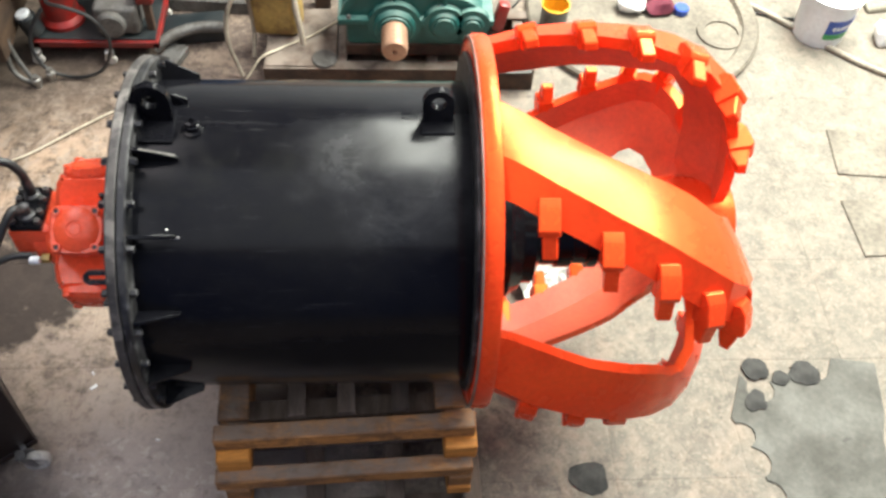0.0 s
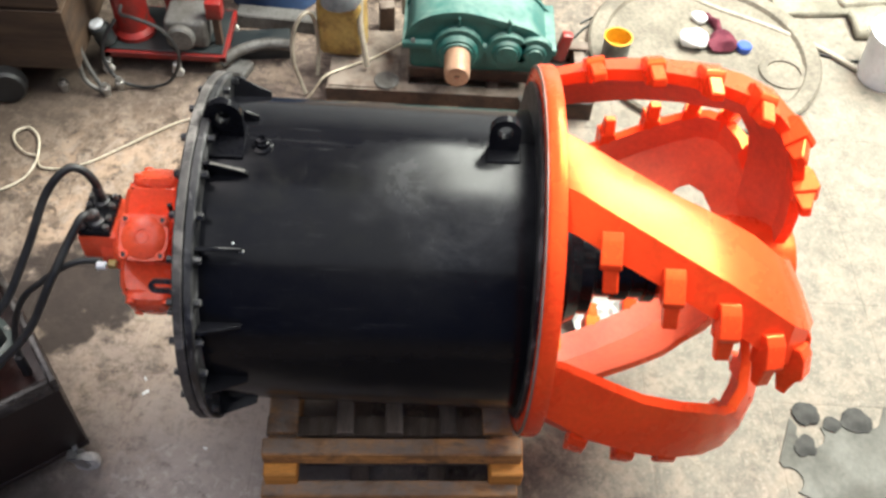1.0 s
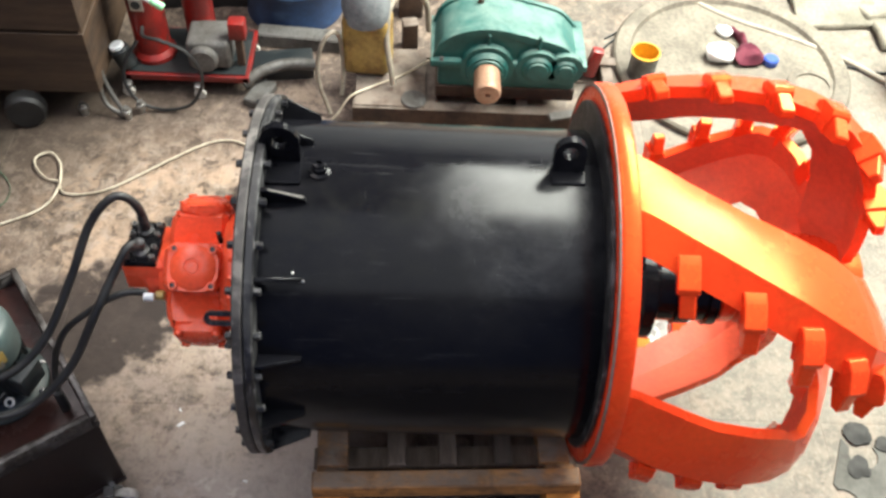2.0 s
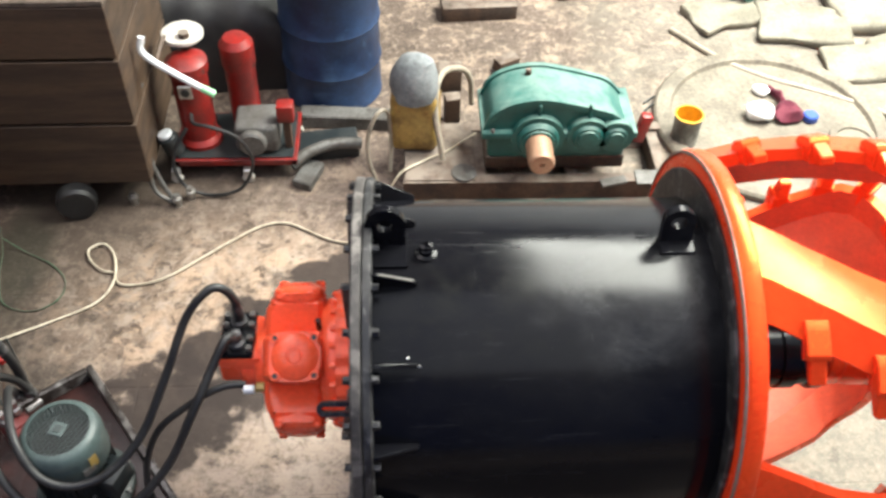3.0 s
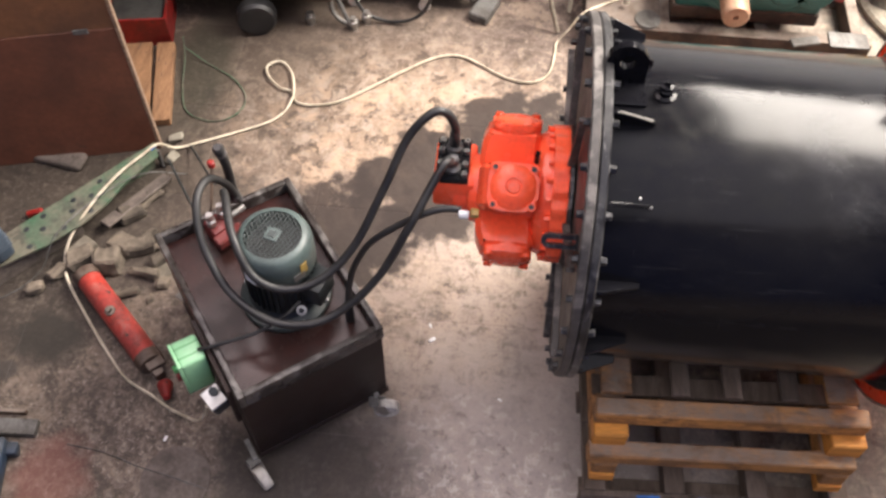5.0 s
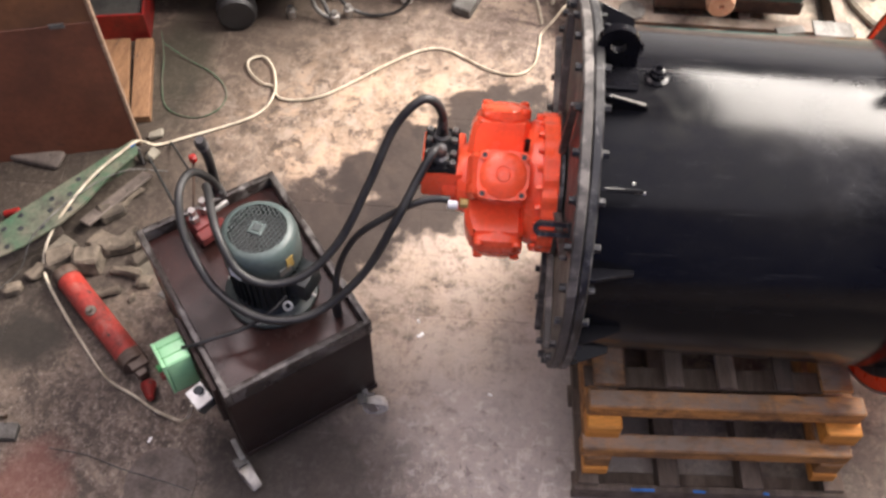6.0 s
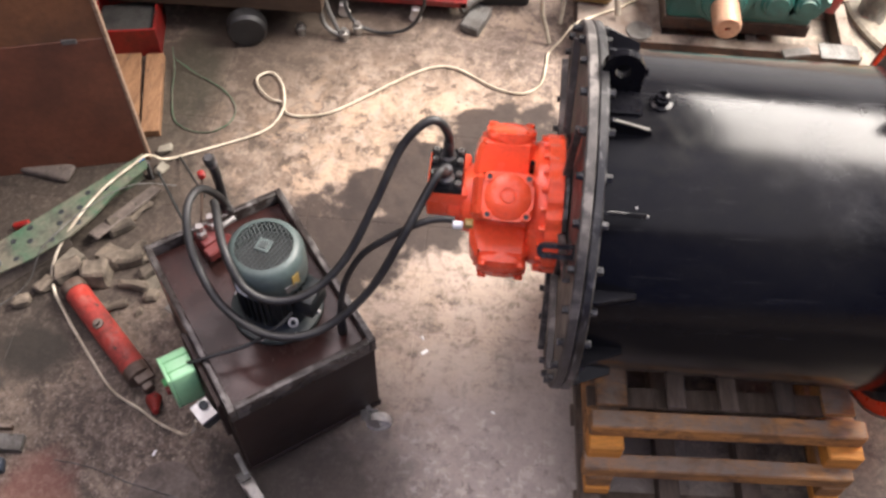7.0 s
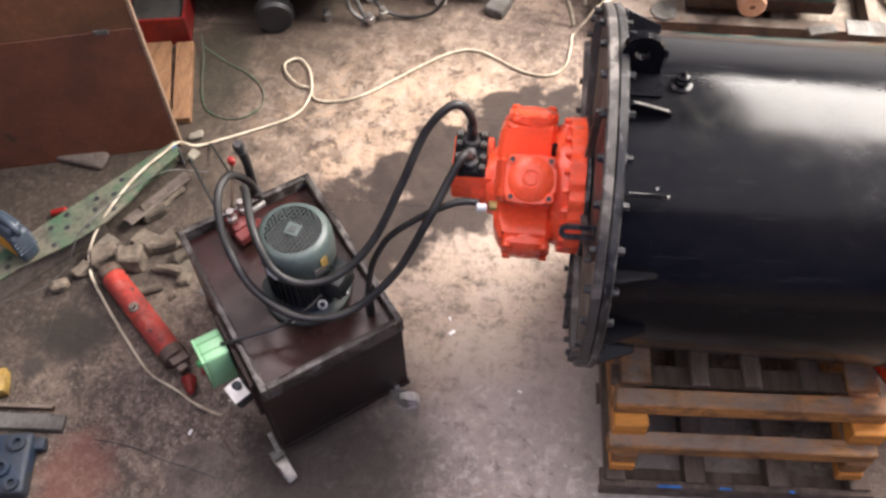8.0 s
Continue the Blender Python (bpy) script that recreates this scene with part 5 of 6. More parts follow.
def red_machine():
    t = thing("red_pump_cart", pose(-1.45, 2.42, 0), "oily red enamelled pump cart with two upright cylinders on white castors", "pump cart")
    for y in (-0.2, 0.22):
        part("frame_bar", bx((0.74, 0.04, 0.045), pose(0.02, y, 0.13), 0.005), RED, t)
    for x in (-0.33, 0.37):
        part("frame_bar", bx((0.04, 0.46, 0.045), pose(x, 0.01, 0.131), 0.005), RED, t)
    part("base_tray", bx((0.7, 0.42, 0.012), pose(0.02, 0.01, 0.158), 0.003), EDARK, t)
    for x, y in ((-0.34, -0.24), (0.09, -0.24), (-0.3, 0.22), (0.36, 0.2)):
        c = part("castor", bx((0.05, 0.045, 0.04), pose(0, 0, 0.088), 0.006), STEEL, t, m=pose(x, y, 0))
        part("wheel", turned([(0, -0.014), (0.03, -0.014), (0.036, -0.008), (0.036, 0.008), (0.03, 0.014), (0, 0.014)], 20, pose(0, 0, 0.036, 90, 0, 0)), CASTER, c, "white nylon wheel")
    part("column", turned([(0, 0), (0.13, 0), (0.13, 0.03), (0.105, 0.06), (0.105, 0.5), (0.12, 0.52), (0.12, 0.58), (0.06, 0.62), (0, 0.62)], 32, pose(-0.2, -0.02, 0.16)), RED, t)
    part("cylinder", turned([(0, 0), (0.09, 0), (0.09, 0.44), (0.1, 0.46), (0.1, 0.6), (0.07, 0.64), (0, 0.65)], 28, pose(0.07, 0.12, 0.16)), RED, t)
    part("motor_block", rough_up(bx((0.26, 0.24, 0.2), pose(0.16, -0.06, 0.27), 0.03, 3), 0.004, 12), GREYMETAL, t, "dusty grey motor block")
    part("motor_cap", cy(0.085, 0.06, 24, pose(0.14, -0.18, 0.28, 90, 0, 0), 0.012), GREYMETAL, t)
    part("valve", bx((0.1, 0.09, 0.12), pose(0.34, -0.1, 0.43), 0.012, 2), RED, t)
    part("valve_stand", bx((0.045, 0.045, 0.24), pose(0.34, -0.1, 0.27), 0.004), RUST, t)
    part("gauge_plate", bx((0.08, 0.012, 0.09), pose(-0.21, -0.14, 0.6), 0.004), STEEL, t, "white gauge plate")
    part("gauge_face", cy(0.026, 0.006, 16, pose(-0.21, -0.145, 0.6, 90, 0, 0)), EDARK, t)
    part("round_lid", cy(0.12, 0.03, 28, pose(-0.22, 0.1, 0.82), 0.006), CASTER, t, "pale grey round lid")
    part("lid_post", cy(0.03, 0.2, 12, pose(-0.2, 0.05, 0.68)), RUST, t)
    part("lever", tube(bmesh.new(), [(-0.36, -0.2, 1.02), (-0.37, -0.22, 0.94), (-0.28, -0.24, 0.86), (-0.06, -0.26, 0.71)], 0.019, 10, 6), WHITE, t, "white tube lever")
    part("lever_grip", cy(0.023, 0.08, 12, pose(-0.08, -0.258, 0.725, 0, 123, -5), 0.004), GREEN, t, "pale green lever grip")
    part("lever_bracket", bx((0.02, 0.26, 0.02), pose(-0.3, -0.12, 0.88), 0.003), RUST, t)
    part("round_part", cy(0.06, 0.13, 20, pose(-0.33, -0.16, 0.175, 0, -18, 0), 0.008), EDARK, t, "black round part")
    # a white cap paints the bright highlight on the black round part
    part("highlight_cap", cy(0.045, 0.03, 20, pose(-0.372, -0.16, 0.295, 0, -18, 0), 0.008), WHITE, t, "white cap that stands in for a highlight")
    part("hose_loop", tube(bmesh.new(), [(-0.22, -0.24, 0.42), (-0.3, -0.3, 0.3), (-0.31, -0.34, 0.17), (-0.24, -0.37, 0.06), (-0.09, -0.38, 0.02), (0.06, -0.38, 0.07), (0.14, -0.37, 0.2), (0.15, -0.36, 0.32), (0.08, -0.35, 0.45), (-0.05, -0.34, 0.51), (-0.16, -0.28, 0.49), (-0.2, -0.15, 0.45)], 0.011, 6, 8), RUBBER, t, "thin black hose loop")
    # loose hoses between cart and crate
    for k, pts in enumerate(([(-1.92, 2.2, 0.5), (-1.9, 2.1, 0.35), (-1.86, 2.05, 0.18), (-1.8, 2.02, 0.02)], [(-1.88, 2.24, 0.7), (-1.93, 2.14, 0.5), (-1.9, 2.06, 0.3), (-1.88, 2.0, 0.1), (-1.76, 1.97, 0.015)])):
        o = part("air_hose", tube(bmesh.new(), pts, 0.014, 8, 6), GREYMETAL, smooth=60)
        tagged(o, "grey dusty hose hanging beside the red cart", "hose")
    for x, y, a in ((-1.76, 1.98, 20), (-1.69, 2.04, -40), (-2.02, 2.0, 70)):
        o = part("pipe_fitting", turned([(0, 0), (0.022, 0), (0.022, 0.035), (0.03, 0.037), (0.03, 0.06), (0.018, 0.062), (0.018, 0.085), (0, 0.085)], 10, pose(x, y, 0.0)), STEEL)
        tagged(o, "bright loose pipe fitting on the floor", "pipe fitting")


red_machine()


def dark_filler_heap():
    """A made-up black heap that fills the dark area behind the cart."""
    bm = bmesh.new()
    bmesh.ops.create_grid(bm, x_segments=26, y_segments=18, size=0.5)
    for v in bm.verts:
        u, w = abs(v.co.x) * 2, abs(v.co.y) * 2
        edge = max(u, w)
        fold = noise.noise_vector(Vector((v.co.x * 5, v.co.y * 5, 3.1)))
        h = 0.62 * (1 - edge ** 5) + 0.09 * fold.z * (1 - edge)
        v.co = Vector((v.co.x * 1.35 + 0.05 * fold.x, v.co.y * 0.8 + 0.05 * fold.y, max(h, 0.004)))
    o = part("tarpaulin", bm, FILLER_BLACK, smooth=60, m=pose(-1.72, 3.45, 0, 0, 0, 4))
    o.data.shade_smooth()
    tagged(o, "black heap added to fill the dark area behind the cart", "tarpaulin")


FILLER_BLACK = mat("filler_black", (0.008, 0.008, 0.009), (0.016, 0.015, 0.015), 0.4, 0.6, scale=6, fine=60, bump=0.3, amount=0.5)
dark_filler_heap()


def pipe_pieces():
    o = part("bent_pipe", tube(bmesh.new(), [(-1.1, 2.22, 0.09), (-1.0, 2.3, 0.12), (-0.85, 2.37, 0.13), (-0.68, 2.4, 0.11)], 0.036, 14, 6), GREYMETAL, smooth=60)
    tagged(o, "grey bent pipe resting on steel scraps", "pipe")
    for i, (x, y, z, sx, sy, sz, a) in enumerate(((-0.95, 2.46, 0.045, 0.5, 0.2, 0.09, 8), (-1.0, 2.2, 0.03, 0.12, 0.22, 0.06, -20), (-0.78, 2.72, 0.05, 0.6, 0.12, 0.1, -4))):
        o = part("steel_scrap", rough_up(bx((sx, sy, sz), None, 0.008), 0.006, 9, i), GREYMETAL if i else EDARK, m=pose(x, y, z, 0, 0, a))
        tagged(o, "dark dusty steel scrap piece on the floor", "steel scrap")


pipe_pieces()


def wheeled_crate():
    t = thing("wheeled_crate", pose(-3.1, 2.45, 0, 0, 0, 1), "brown boarded crate on black rubber wheels", "crate")
    for z, h in ((0.42, 0.42), (0.85, 0.4), (1.22, 0.3)):
        part("front_board", bx((2.44, 0.03, h), pose(0, -0.5, z), 0.004), CRATE, t)
        part("back_board", bx((2.44, 0.03, h), pose(0, 0.5, z), 0.004), CRATE, t)
        for s in (-1, 1):
            part("end_board", bx((0.03, 0.97, h), pose(s * 1.205, 0, z), 0.004), CRATE, t)
    part("bottom_board", bx((2.38, 0.95, 0.03), pose(0, 0, 0.225), 0.004), CRATE, t)
    part("lid", bx((2.44, 1.03, 0.03), pose(0, 0, 1.39), 0.004), OLDWOOD, t)
    for x in (-0.85, 0.78):
        for y in (-0.56, 0.36):
            part("wheel", turned([(0, -0.05), (0.05, -0.05), (0.055, -0.03), (0.075, -0.03), (0.08, -0.05), (0.1, -0.05), (0.115, -0.03), (0.115, 0.03), (0.1, 0.05), (0, 0.05)], 32, pose(x, y, 0.115, 90, 0, 12)), RUBBER, t, "black rubber wheel")
            part("axle_bracket", bx((0.06, 0.2, 0.1), pose(x + 0.02, y + 0.1 if y < 0 else y, 0.165), 0.006), RUST, t)


wheeled_crate()


def cabinet():
    t = thing("plywood_bench", pose(-2.652, 0.975, 0, 0, 0, 14.5), "dark reddish-brown panelled bench side with a raw ply edge", "bench")
    part("lower_panel", bx((1.5, 0.024, 0.86), pose(-0.765, 0, 0.43), 0.002), BROWN, t)
    part("upper_panel", bx((1.5, 0.024, 0.486), pose(-0.765, 0.003, 1.103), 0.002), BROWN_LIGHT, t)
    part("edge_strip", bx((0.018, 0.034, 1.345), pose(-0.006, 0.003, 0.6725), 0.003), PLYEDGE, t, "raw pale plywood edge")
    part("hinge", bx((0.07, 0.006, 0.03), pose(-0.17, -0.015, 0.86), 0.002), GREYMETAL, t, "flat steel hinge leaf")
    part("bench_top", bx((1.56, 0.6, 0.03), pose(-0.78, 0.3, 1.36), 0.004), CRATE, t)
    for x in (-1.5, -0.4):
        part("leg", bx((0.07, 0.07, 1.34), pose(x, 0.55, 0.67), 0.005), PLYEDGE, t)
    o = part("timber_plank", bx((0.1, 0.6, 0.05), pose(-2.75, 1.41, 0.025, 0, 0, 12), 0.004), RAWWOOD)
    tagged(o, "pale amber timber plank on the floor behind the bench", "plank")
    o = part("timber_plank", bx((0.2, 0.75, 0.03), pose(-2.93, 1.42, 0.015, 0, 0, 14), 0.004), RAWWOOD)
    tagged(o, "orange-brown timber board lying behind the bench", "plank")
    c = thing("red_crate", pose(-2.99, 1.86, 0.0, 0, 0, 10), "open red plastic crate with a dark filling", "crate")
    for x in (-0.17, 0.17):
        part("side", bx((0.015, 0.3, 0.2), pose(x, 0, 0.1), 0.004), RED, c)
    for y in (-0.15, 0.15):
        part("side", bx((0.355, 0.015, 0.2), pose(0, y, 0.1), 0.004), RED, c)
    part("bottom", bx((0.34, 0.29, 0.012), pose(0, 0, 0.007), 0.002), RED, c)
    # dark filling added for the shaded inside of the crate
    part("dark_filling", rough_up(bx((0.32, 0.28, 0.15), pose(0, 0, 0.09), 0.03, 3), 0.02, 14), DULL_DARK, c)
    o = part("flat_stone", rough_up(bx((0.27, 0.11, 0.045), None, 0.02, 3), 0.012, 14), CAKED, m=pose(-3.157, 0.825, 0.019, 0, 0, -8))
    tagged(o, "flat dusty grey-brown stone on the floor", "stone")


cabinet()


# ---- things beside the trolley ----
def green_beam():
    ax = Vector((-3.43, -0.09)) - Vector((-2.62, 0.81))
    ang = math.degrees(math.atan2(ax.y, ax.x))
    L = ax.length + 0.35
    t = thing("steel_beam", pose(-2.62, 0.81, 0, 0, 0, ang), "chipped green painted steel channel with rows of bolt holes", "steel beam")
    # the tapered web lies on top, with the flange down; dark discs on it stand in for shaded bolt holes
    z, th = 0.14, 0.012
    spots = [(0.1, -0.02), (0.22, 0.015), (0.3, -0.022), (0.38, 0.03), (0.46, -0.005), (0.5, 0.05), (0.62, -0.018), (0.66, 0.05), (0.43, 0.108), (0.58, 0.112), (0.72, 0.0), (0.76, 0.1), (0.96, 0.02), (0.99, 0.06), (1.04, 0.03), (1.08, 0.055), (1.15, 0.0)]
    part("web", prism(bmesh.new(), [(-0.045, -0.06), (-0.01, 0.03), (0.2, 0.068), (0.35, 0.122), (0.5, 0.15), (0.7, 0.145), (0.95, 0.1), (L, 0.094), (L, -0.046), (0.8, -0.046)], th, pose(0, 0, z - th / 2), 0.002), BEAMGREEN, t)
    for x, y in spots:
        part("bolt_hole_disc", turned([(0.0, 0), (0.012, 0), (0.015, 0.0015), (0.012, 0.003), (0.0, 0.0005)], 14, pose(x, y, z + th / 2)), EDARK, t)
    # Brown mud tone stands in for the shaded side of the beam.
    part("flange", bx((L - 0.5, 0.014, z - th / 2), pose(L / 2 + 0.25, 0.082, (z - th / 2) / 2), 0.003), CAKED, t, "brown side flange, toned for the beam's shaded side")
    part("flange", bx((L, 0.014, z - th / 2), pose(L / 2, -0.035, (z - th / 2) / 2), 0.003), BEAMGREEN, t)
    part("end_plate", bx((0.012, 0.045, z - th / 2), pose(-0.03, -0.022, (z - th / 2) / 2), 0.002), GREYMETAL, t)
    part("bracket", bx((0.15, 0.09, 0.07), pose(0.58, 0.205, 0.035, 0, 0, 12), 0.008), STONE, t, "dusty block bracket")
    part("paint_patch", bx((0.035, 0.02, 0.002), pose(-0.015, -0.028, z + 0.0075), 0.001), BLUEMARK, t)
    for i, (x, y, sx, sy, sz, a) in enumerate(((-2.84, 0.2, 0.13, 0.09, 0.09, 30), (-2.7, 0.19, 0.12, 0.1, 0.1, 12), (-2.6, 0.3, 0.2, 0.09, 0.07, 25), (-2.52, 0.16, 0.15, 0.05, 0.05, -5), (-2.46, 0.26, 0.11, 0.07, 0.045, 40), (-2.93, 0.12, 0.1, 0.07, 0.06, 60), (-2.58, 0.05, 0.14, 0.04, 0.03, 10), (-2.42, 0.12, 0.06, 0.06, 0.04, 0), (-2.66, 0.31, 0.12, 0.1, 0.08, -20), (-2.68, 0.5, 0.12, 0.08, 0.06, 40), (-2.56, 0.4, 0.09, 0.05, 0.03, 70), (-2.5, 0.33, 0.13, 0.05, 0.02, 15), (-3.02, 0.02, 0.09, 0.06, 0.05, 20), (-2.47, 0.03, 0.05, 0.04, 0.025, 50), (-2.62, 0.6, 0.16, 0.03, 0.03, 48))):
        bm = bx((sx, sy, sz), None, 0.012, 1)
        bmesh.ops.subdivide_edges(bm, edges=bm.edges[:], cuts=2, use_grid_fill=True)
        o = part("rubble_block", rough_up(rough_up(bm, 0.022, 11, i), 0.007, 45, i + 3.0), RUBBLE, smooth=25, m=pose(x, y, sz / 2, 0, 0, a))
        tagged(o, "dusty broken block lying by the green beam", "rubble")
    o = part("flat_bar", rough_up(bx((0.42, 0.075, 0.014), None, 0.003), 0.004, 12), CAKED, m=pose(-2.665, 0.575, 0.05, -14, 4, 58))
    tagged(o, "mud-caked flat steel bar leaning against the green beam", "steel bar")
    o = part("jar_lid", cy(0.055, 0.012, 24, pose(-2.44, 0.2, 0.001), 0.004), STONE)
    tagged(o, "small dusty round lid on the floor", "lid")
    o = part("red_scrap", rough_up(bx((0.08, 0.03, 0.05), pose(0, 0, 0.025), 0.008), 0.006, 20), RED, m=pose(-3.165, 0.455, 0.0, 0, 0, 20))
    tagged(o, "small red plastic scrap behind the beam", "scrap")


green_beam()


def oil_jug():
    t = thing("oil_bottle", pose(-3.2, 0.14, 0.157, 0, 0, -30), "grey-blue plastic oil bottle with an orange label on the beam", "oil bottle")
    part("body", bx((0.2, 0.1, 0.2), pose(0, 0, 0.1), 0.025, 3), BOTTLE, t)
    part("shoulder", bx((0.15, 0.085, 0.06), pose(0.01, 0, 0.215), 0.022, 3), BOTTLE, t)
    part("handle", tube(bmesh.new(), [(0.085, 0, 0.19), (0.1, 0, 0.235), (0.06, 0, 0.265), (0.0, 0, 0.26), (-0.03, 0, 0.235)], 0.016, 8, 5), BOTTLE, t)
    part("cap", cy(0.022, 0.03, 16, pose(-0.05, 0, 0.24), 0.004), BLUE, t)
    part("label", bx((0.13, 0.003, 0.12), pose(-0.01, -0.051, 0.1), 0.001), LABELORANGE, t, "orange printed label")
    for k in range(4):
        part("grip_rib", bx((0.012, 0.104, 0.01), pose(0.095, 0, 0.08 + 0.025 * k), 0.003), BOTTLE, t)


oil_jug()


def red_cylinder():
    a, b = Vector((-2.77, 0.09)), Vector((-2.325, -0.345))
    d = b - a
    L = d.length
    t = thing("hydraulic_cylinder", pose(a.x, a.y, 0.063, 0, 0, math.degrees(math.atan2(d.y, d.x))), "greasy chipped red hydraulic cylinder lying on the floor", "hydraulic cylinder")
    M = ALONG_X
    part("barrel", turned([(0, 0.02), (0.053, 0.02), (0.058, 0.03), (0.058, L - 0.06), (0, L - 0.06)], 28, M), REDOLD, t)
    part("gland", turned([(0, -0.03), (0.046, -0.03), (0.062, -0.02), (0.062, 0.03), (0, 0.03)], 24, M), RUST, t)
    part("end_cap", turned([(0, L - 0.065), (0.061, L - 0.065), (0.061, L - 0.01), (0.03, L + 0.005), (0, L + 0.005)], 24, M), RUST, t)
    part("port", turned([(0, 0), (0.026, 0), (0.026, 0.012), (0.014, 0.016), (0.014, 0.03), (0, 0.03)], 14, pose(L * 0.45, -0.012, 0.05, 12, 0, 0)), RUST, t, "greasy port boss")
    part("clevis", bx((0.07, 0.05, 0.05), pose(L + 0.035, 0, 0), 0.01, 2), RUST, t)
    part("grease_cake", rough_up(bx((0.12, 0.09, 0.03), pose(L - 0.02, 0.01, 0.03), 0.012, 2), 0.012, 22), RUST, t)
    o = part("red_cone", turned([(0, 0), (0.036, 0), (0.034, 0.015), (0.014, 0.09), (0, 0.095)], 20, pose(-2.26, -0.42, 0.03, 0, 70, -65)), RED)
    tagged(o, "small red plastic cone lying on the floor", "cone")


red_cylinder()


def corner_parts():
    t = thing("slotted_bar", pose(-2.94, -0.665, 0, 0, 0, 3), "dusty grey slotted steel bar on the floor", "steel bar")
    part("bar", bx((0.34, 0.075, 0.035), pose(0, -0.02, 0.0175), 0.004), GREYMETAL, t)
    part("bar", bx((0.3, 0.02, 0.03), pose(-0.05, 0.055, 0.015), 0.003), RUST, t)
    t = thing("engine_casting", pose(-2.92, -0.9, 0, 0, 0, 8), "flaking blue painted engine casting on the floor", "casting")
    part("body", rough_up(bx((0.16, 0.28, 0.09), pose(0, 0, 0.045), 0.022, 3), 0.014, 12), BLUECAST, t)
    for x, y, r in ((0.03, 0.08, 0.035), (-0.02, -0.03, 0.04), (0.04, -0.1, 0.03)):
        part("boss", turned([(r * 0.55, 0), (r, 0), (r, 0.03), (r * 0.55, 0.03)], 18, pose(x, y, 0.085), True), BLUECAST, t)
    part("ear", rough_up(bx((0.07, 0.06, 0.05), pose(0.09, 0.1, 0.03), 0.012, 2), 0.008, 20), BLUECAST, t)
    o = part("yellow_block", rough_up(bx((0.08, 0.12, 0.08), pose(0, 0, 0.04), 0.012, 2), 0.006, 15), JUG, m=pose(-3.12, -0.52, 0, 0, 0, 15))
    tagged(o, "dirty yellow painted block on the floor", "block")
    o = part("round_plate", cy(0.15, 0.006, 40, pose(-2.11, -0.84, 0.0), 0.002), CAKED)
    tagged(o, "thin dusty round steel plate on the floor", "plate")
    for x, y, s, sd in ((-1.083, -0.055, 0.016, 1), (-2.2, -0.66, 0.012, 2), (-1.1, 0.02, 0.01, 3), (-0.75, -0.33, 0.01, 4)):
        o = part("paper_scrap", rough_up(bx((s * 2, s, 0.006), pose(0, 0, 0.004), 0.002), 0.004, 60, sd), WRAP, m=pose(x, y, 0, 0, 0, 40 * sd))
        tagged(o, "tiny white crumpled scrap on the concrete", "scrap")
    for k, (x, y, a) in enumerate(((-2.585, 1.025, 20), (-2.565, 0.89, 70))):
        o = part("crumpled_paper", rough_up(bx((0.07, 0.05, 0.03), pose(0, 0, 0.018), 0.01, 2), 0.014, 30, k), SACK, m=pose(x, y, 0, 0, 0, a))
        tagged(o, "crumpled dirty white tissue on the floor", "paper")
    for a, b in (((-2.608, 0.907, 0.01), (-2.309, 0.446, 0.2)), ((-2.5, 0.991, 0.01), (-2.236, 0.598, 0.2))):
        o = part("steel_rod", tube(bmesh.new(), [a, tuple((Vector(a) + Vector(b)) / 2), b], 0.006, 6, 2), EDARK, smooth=60)
        tagged(o, "thin dark steel rod leaning by the trolley", "rod")


corner_parts()


# ---- cables ----
hose("power_cable", [(0.03, 2.4, 0.182), (-0.15, 2.24, 0.18), (-0.31, 2.14, 0.18), (-0.43, 2.05, 0.182), (-0.5, 2.0, 0.1), (-0.56, 1.97, 0.02), (-0.57, 1.88, 0.012), (-0.6, 1.72, 0.012), (-0.7, 1.64, 0.012), (-0.86, 1.67, 0.012), (-1.09, 1.8, 0.012), (-1.25, 1.78, 0.012), (-1.44, 1.64, 0.012), (-1.7, 1.42, 0.012), (-1.85, 1.35, 0.012), (-1.98, 1.35, 0.012),
                     (-2.03, 1.43, 0.014), (-2.1, 1.45, 0.016), (-2.18, 1.53, 0.018), (-2.2, 1.61, 0.018), (-2.13, 1.65, 0.018), (-2.06, 1.58, 0.018), (-2.02, 1.46, 0.03), (-2.01, 1.36, 0.034), (-2.05, 1.26, 0.014), (-2.15, 1.17, 0.012), (-2.42, 1.03, 0.012), (-2.56, 0.95, 0.03), (-2.6, 0.86, 0.16), (-2.66, 0.78, 0.166), (-2.76, 0.62, 0.166), (-2.84, 0.42, 0.155), (-2.9, 0.26, 0.1), (-2.9, 0.13, 0.03),
                     (-2.778, -0.041, 0.012), (-2.59, -0.257, 0.012), (-2.457, -0.393, 0.012), (-2.317, -0.466, 0.012), (-2.21, -0.527, 0.02), (-2.12, -0.57, 0.05), (-2.04, -0.62, 0.14), (-1.96, -0.665, 0.32), (-1.925, -0.68, 0.44)],
     0.007, CABLE, "long cream power cable snaking over the floor to the trolley", "cable", 6, 6)
hose("thin_wire", [(-2.62, -0.73, 0.004), (-2.45, -0.75, 0.004), (-2.28, -0.8, 0.004), (-2.14, -0.83, 0.011), (-1.97, -0.87, 0.004)], 0.0025, GREYMETAL, "thin bare wire lying on the floor", "wire", 5, 5)
hose("thin_wire", [(-3.35, -0.1, 0.004), (-3.15, -0.02, 0.004), (-3.02, 0.12, 0.03), (-2.94, 0.25, 0.165), (-2.8, 0.5, 0.166), (-2.62, 0.66, 0.166), (-2.46, 0.78, 0.03)], 0.003, GREYMETAL, "thin grey wire trailing over the green beam", "wire", 5, 6)
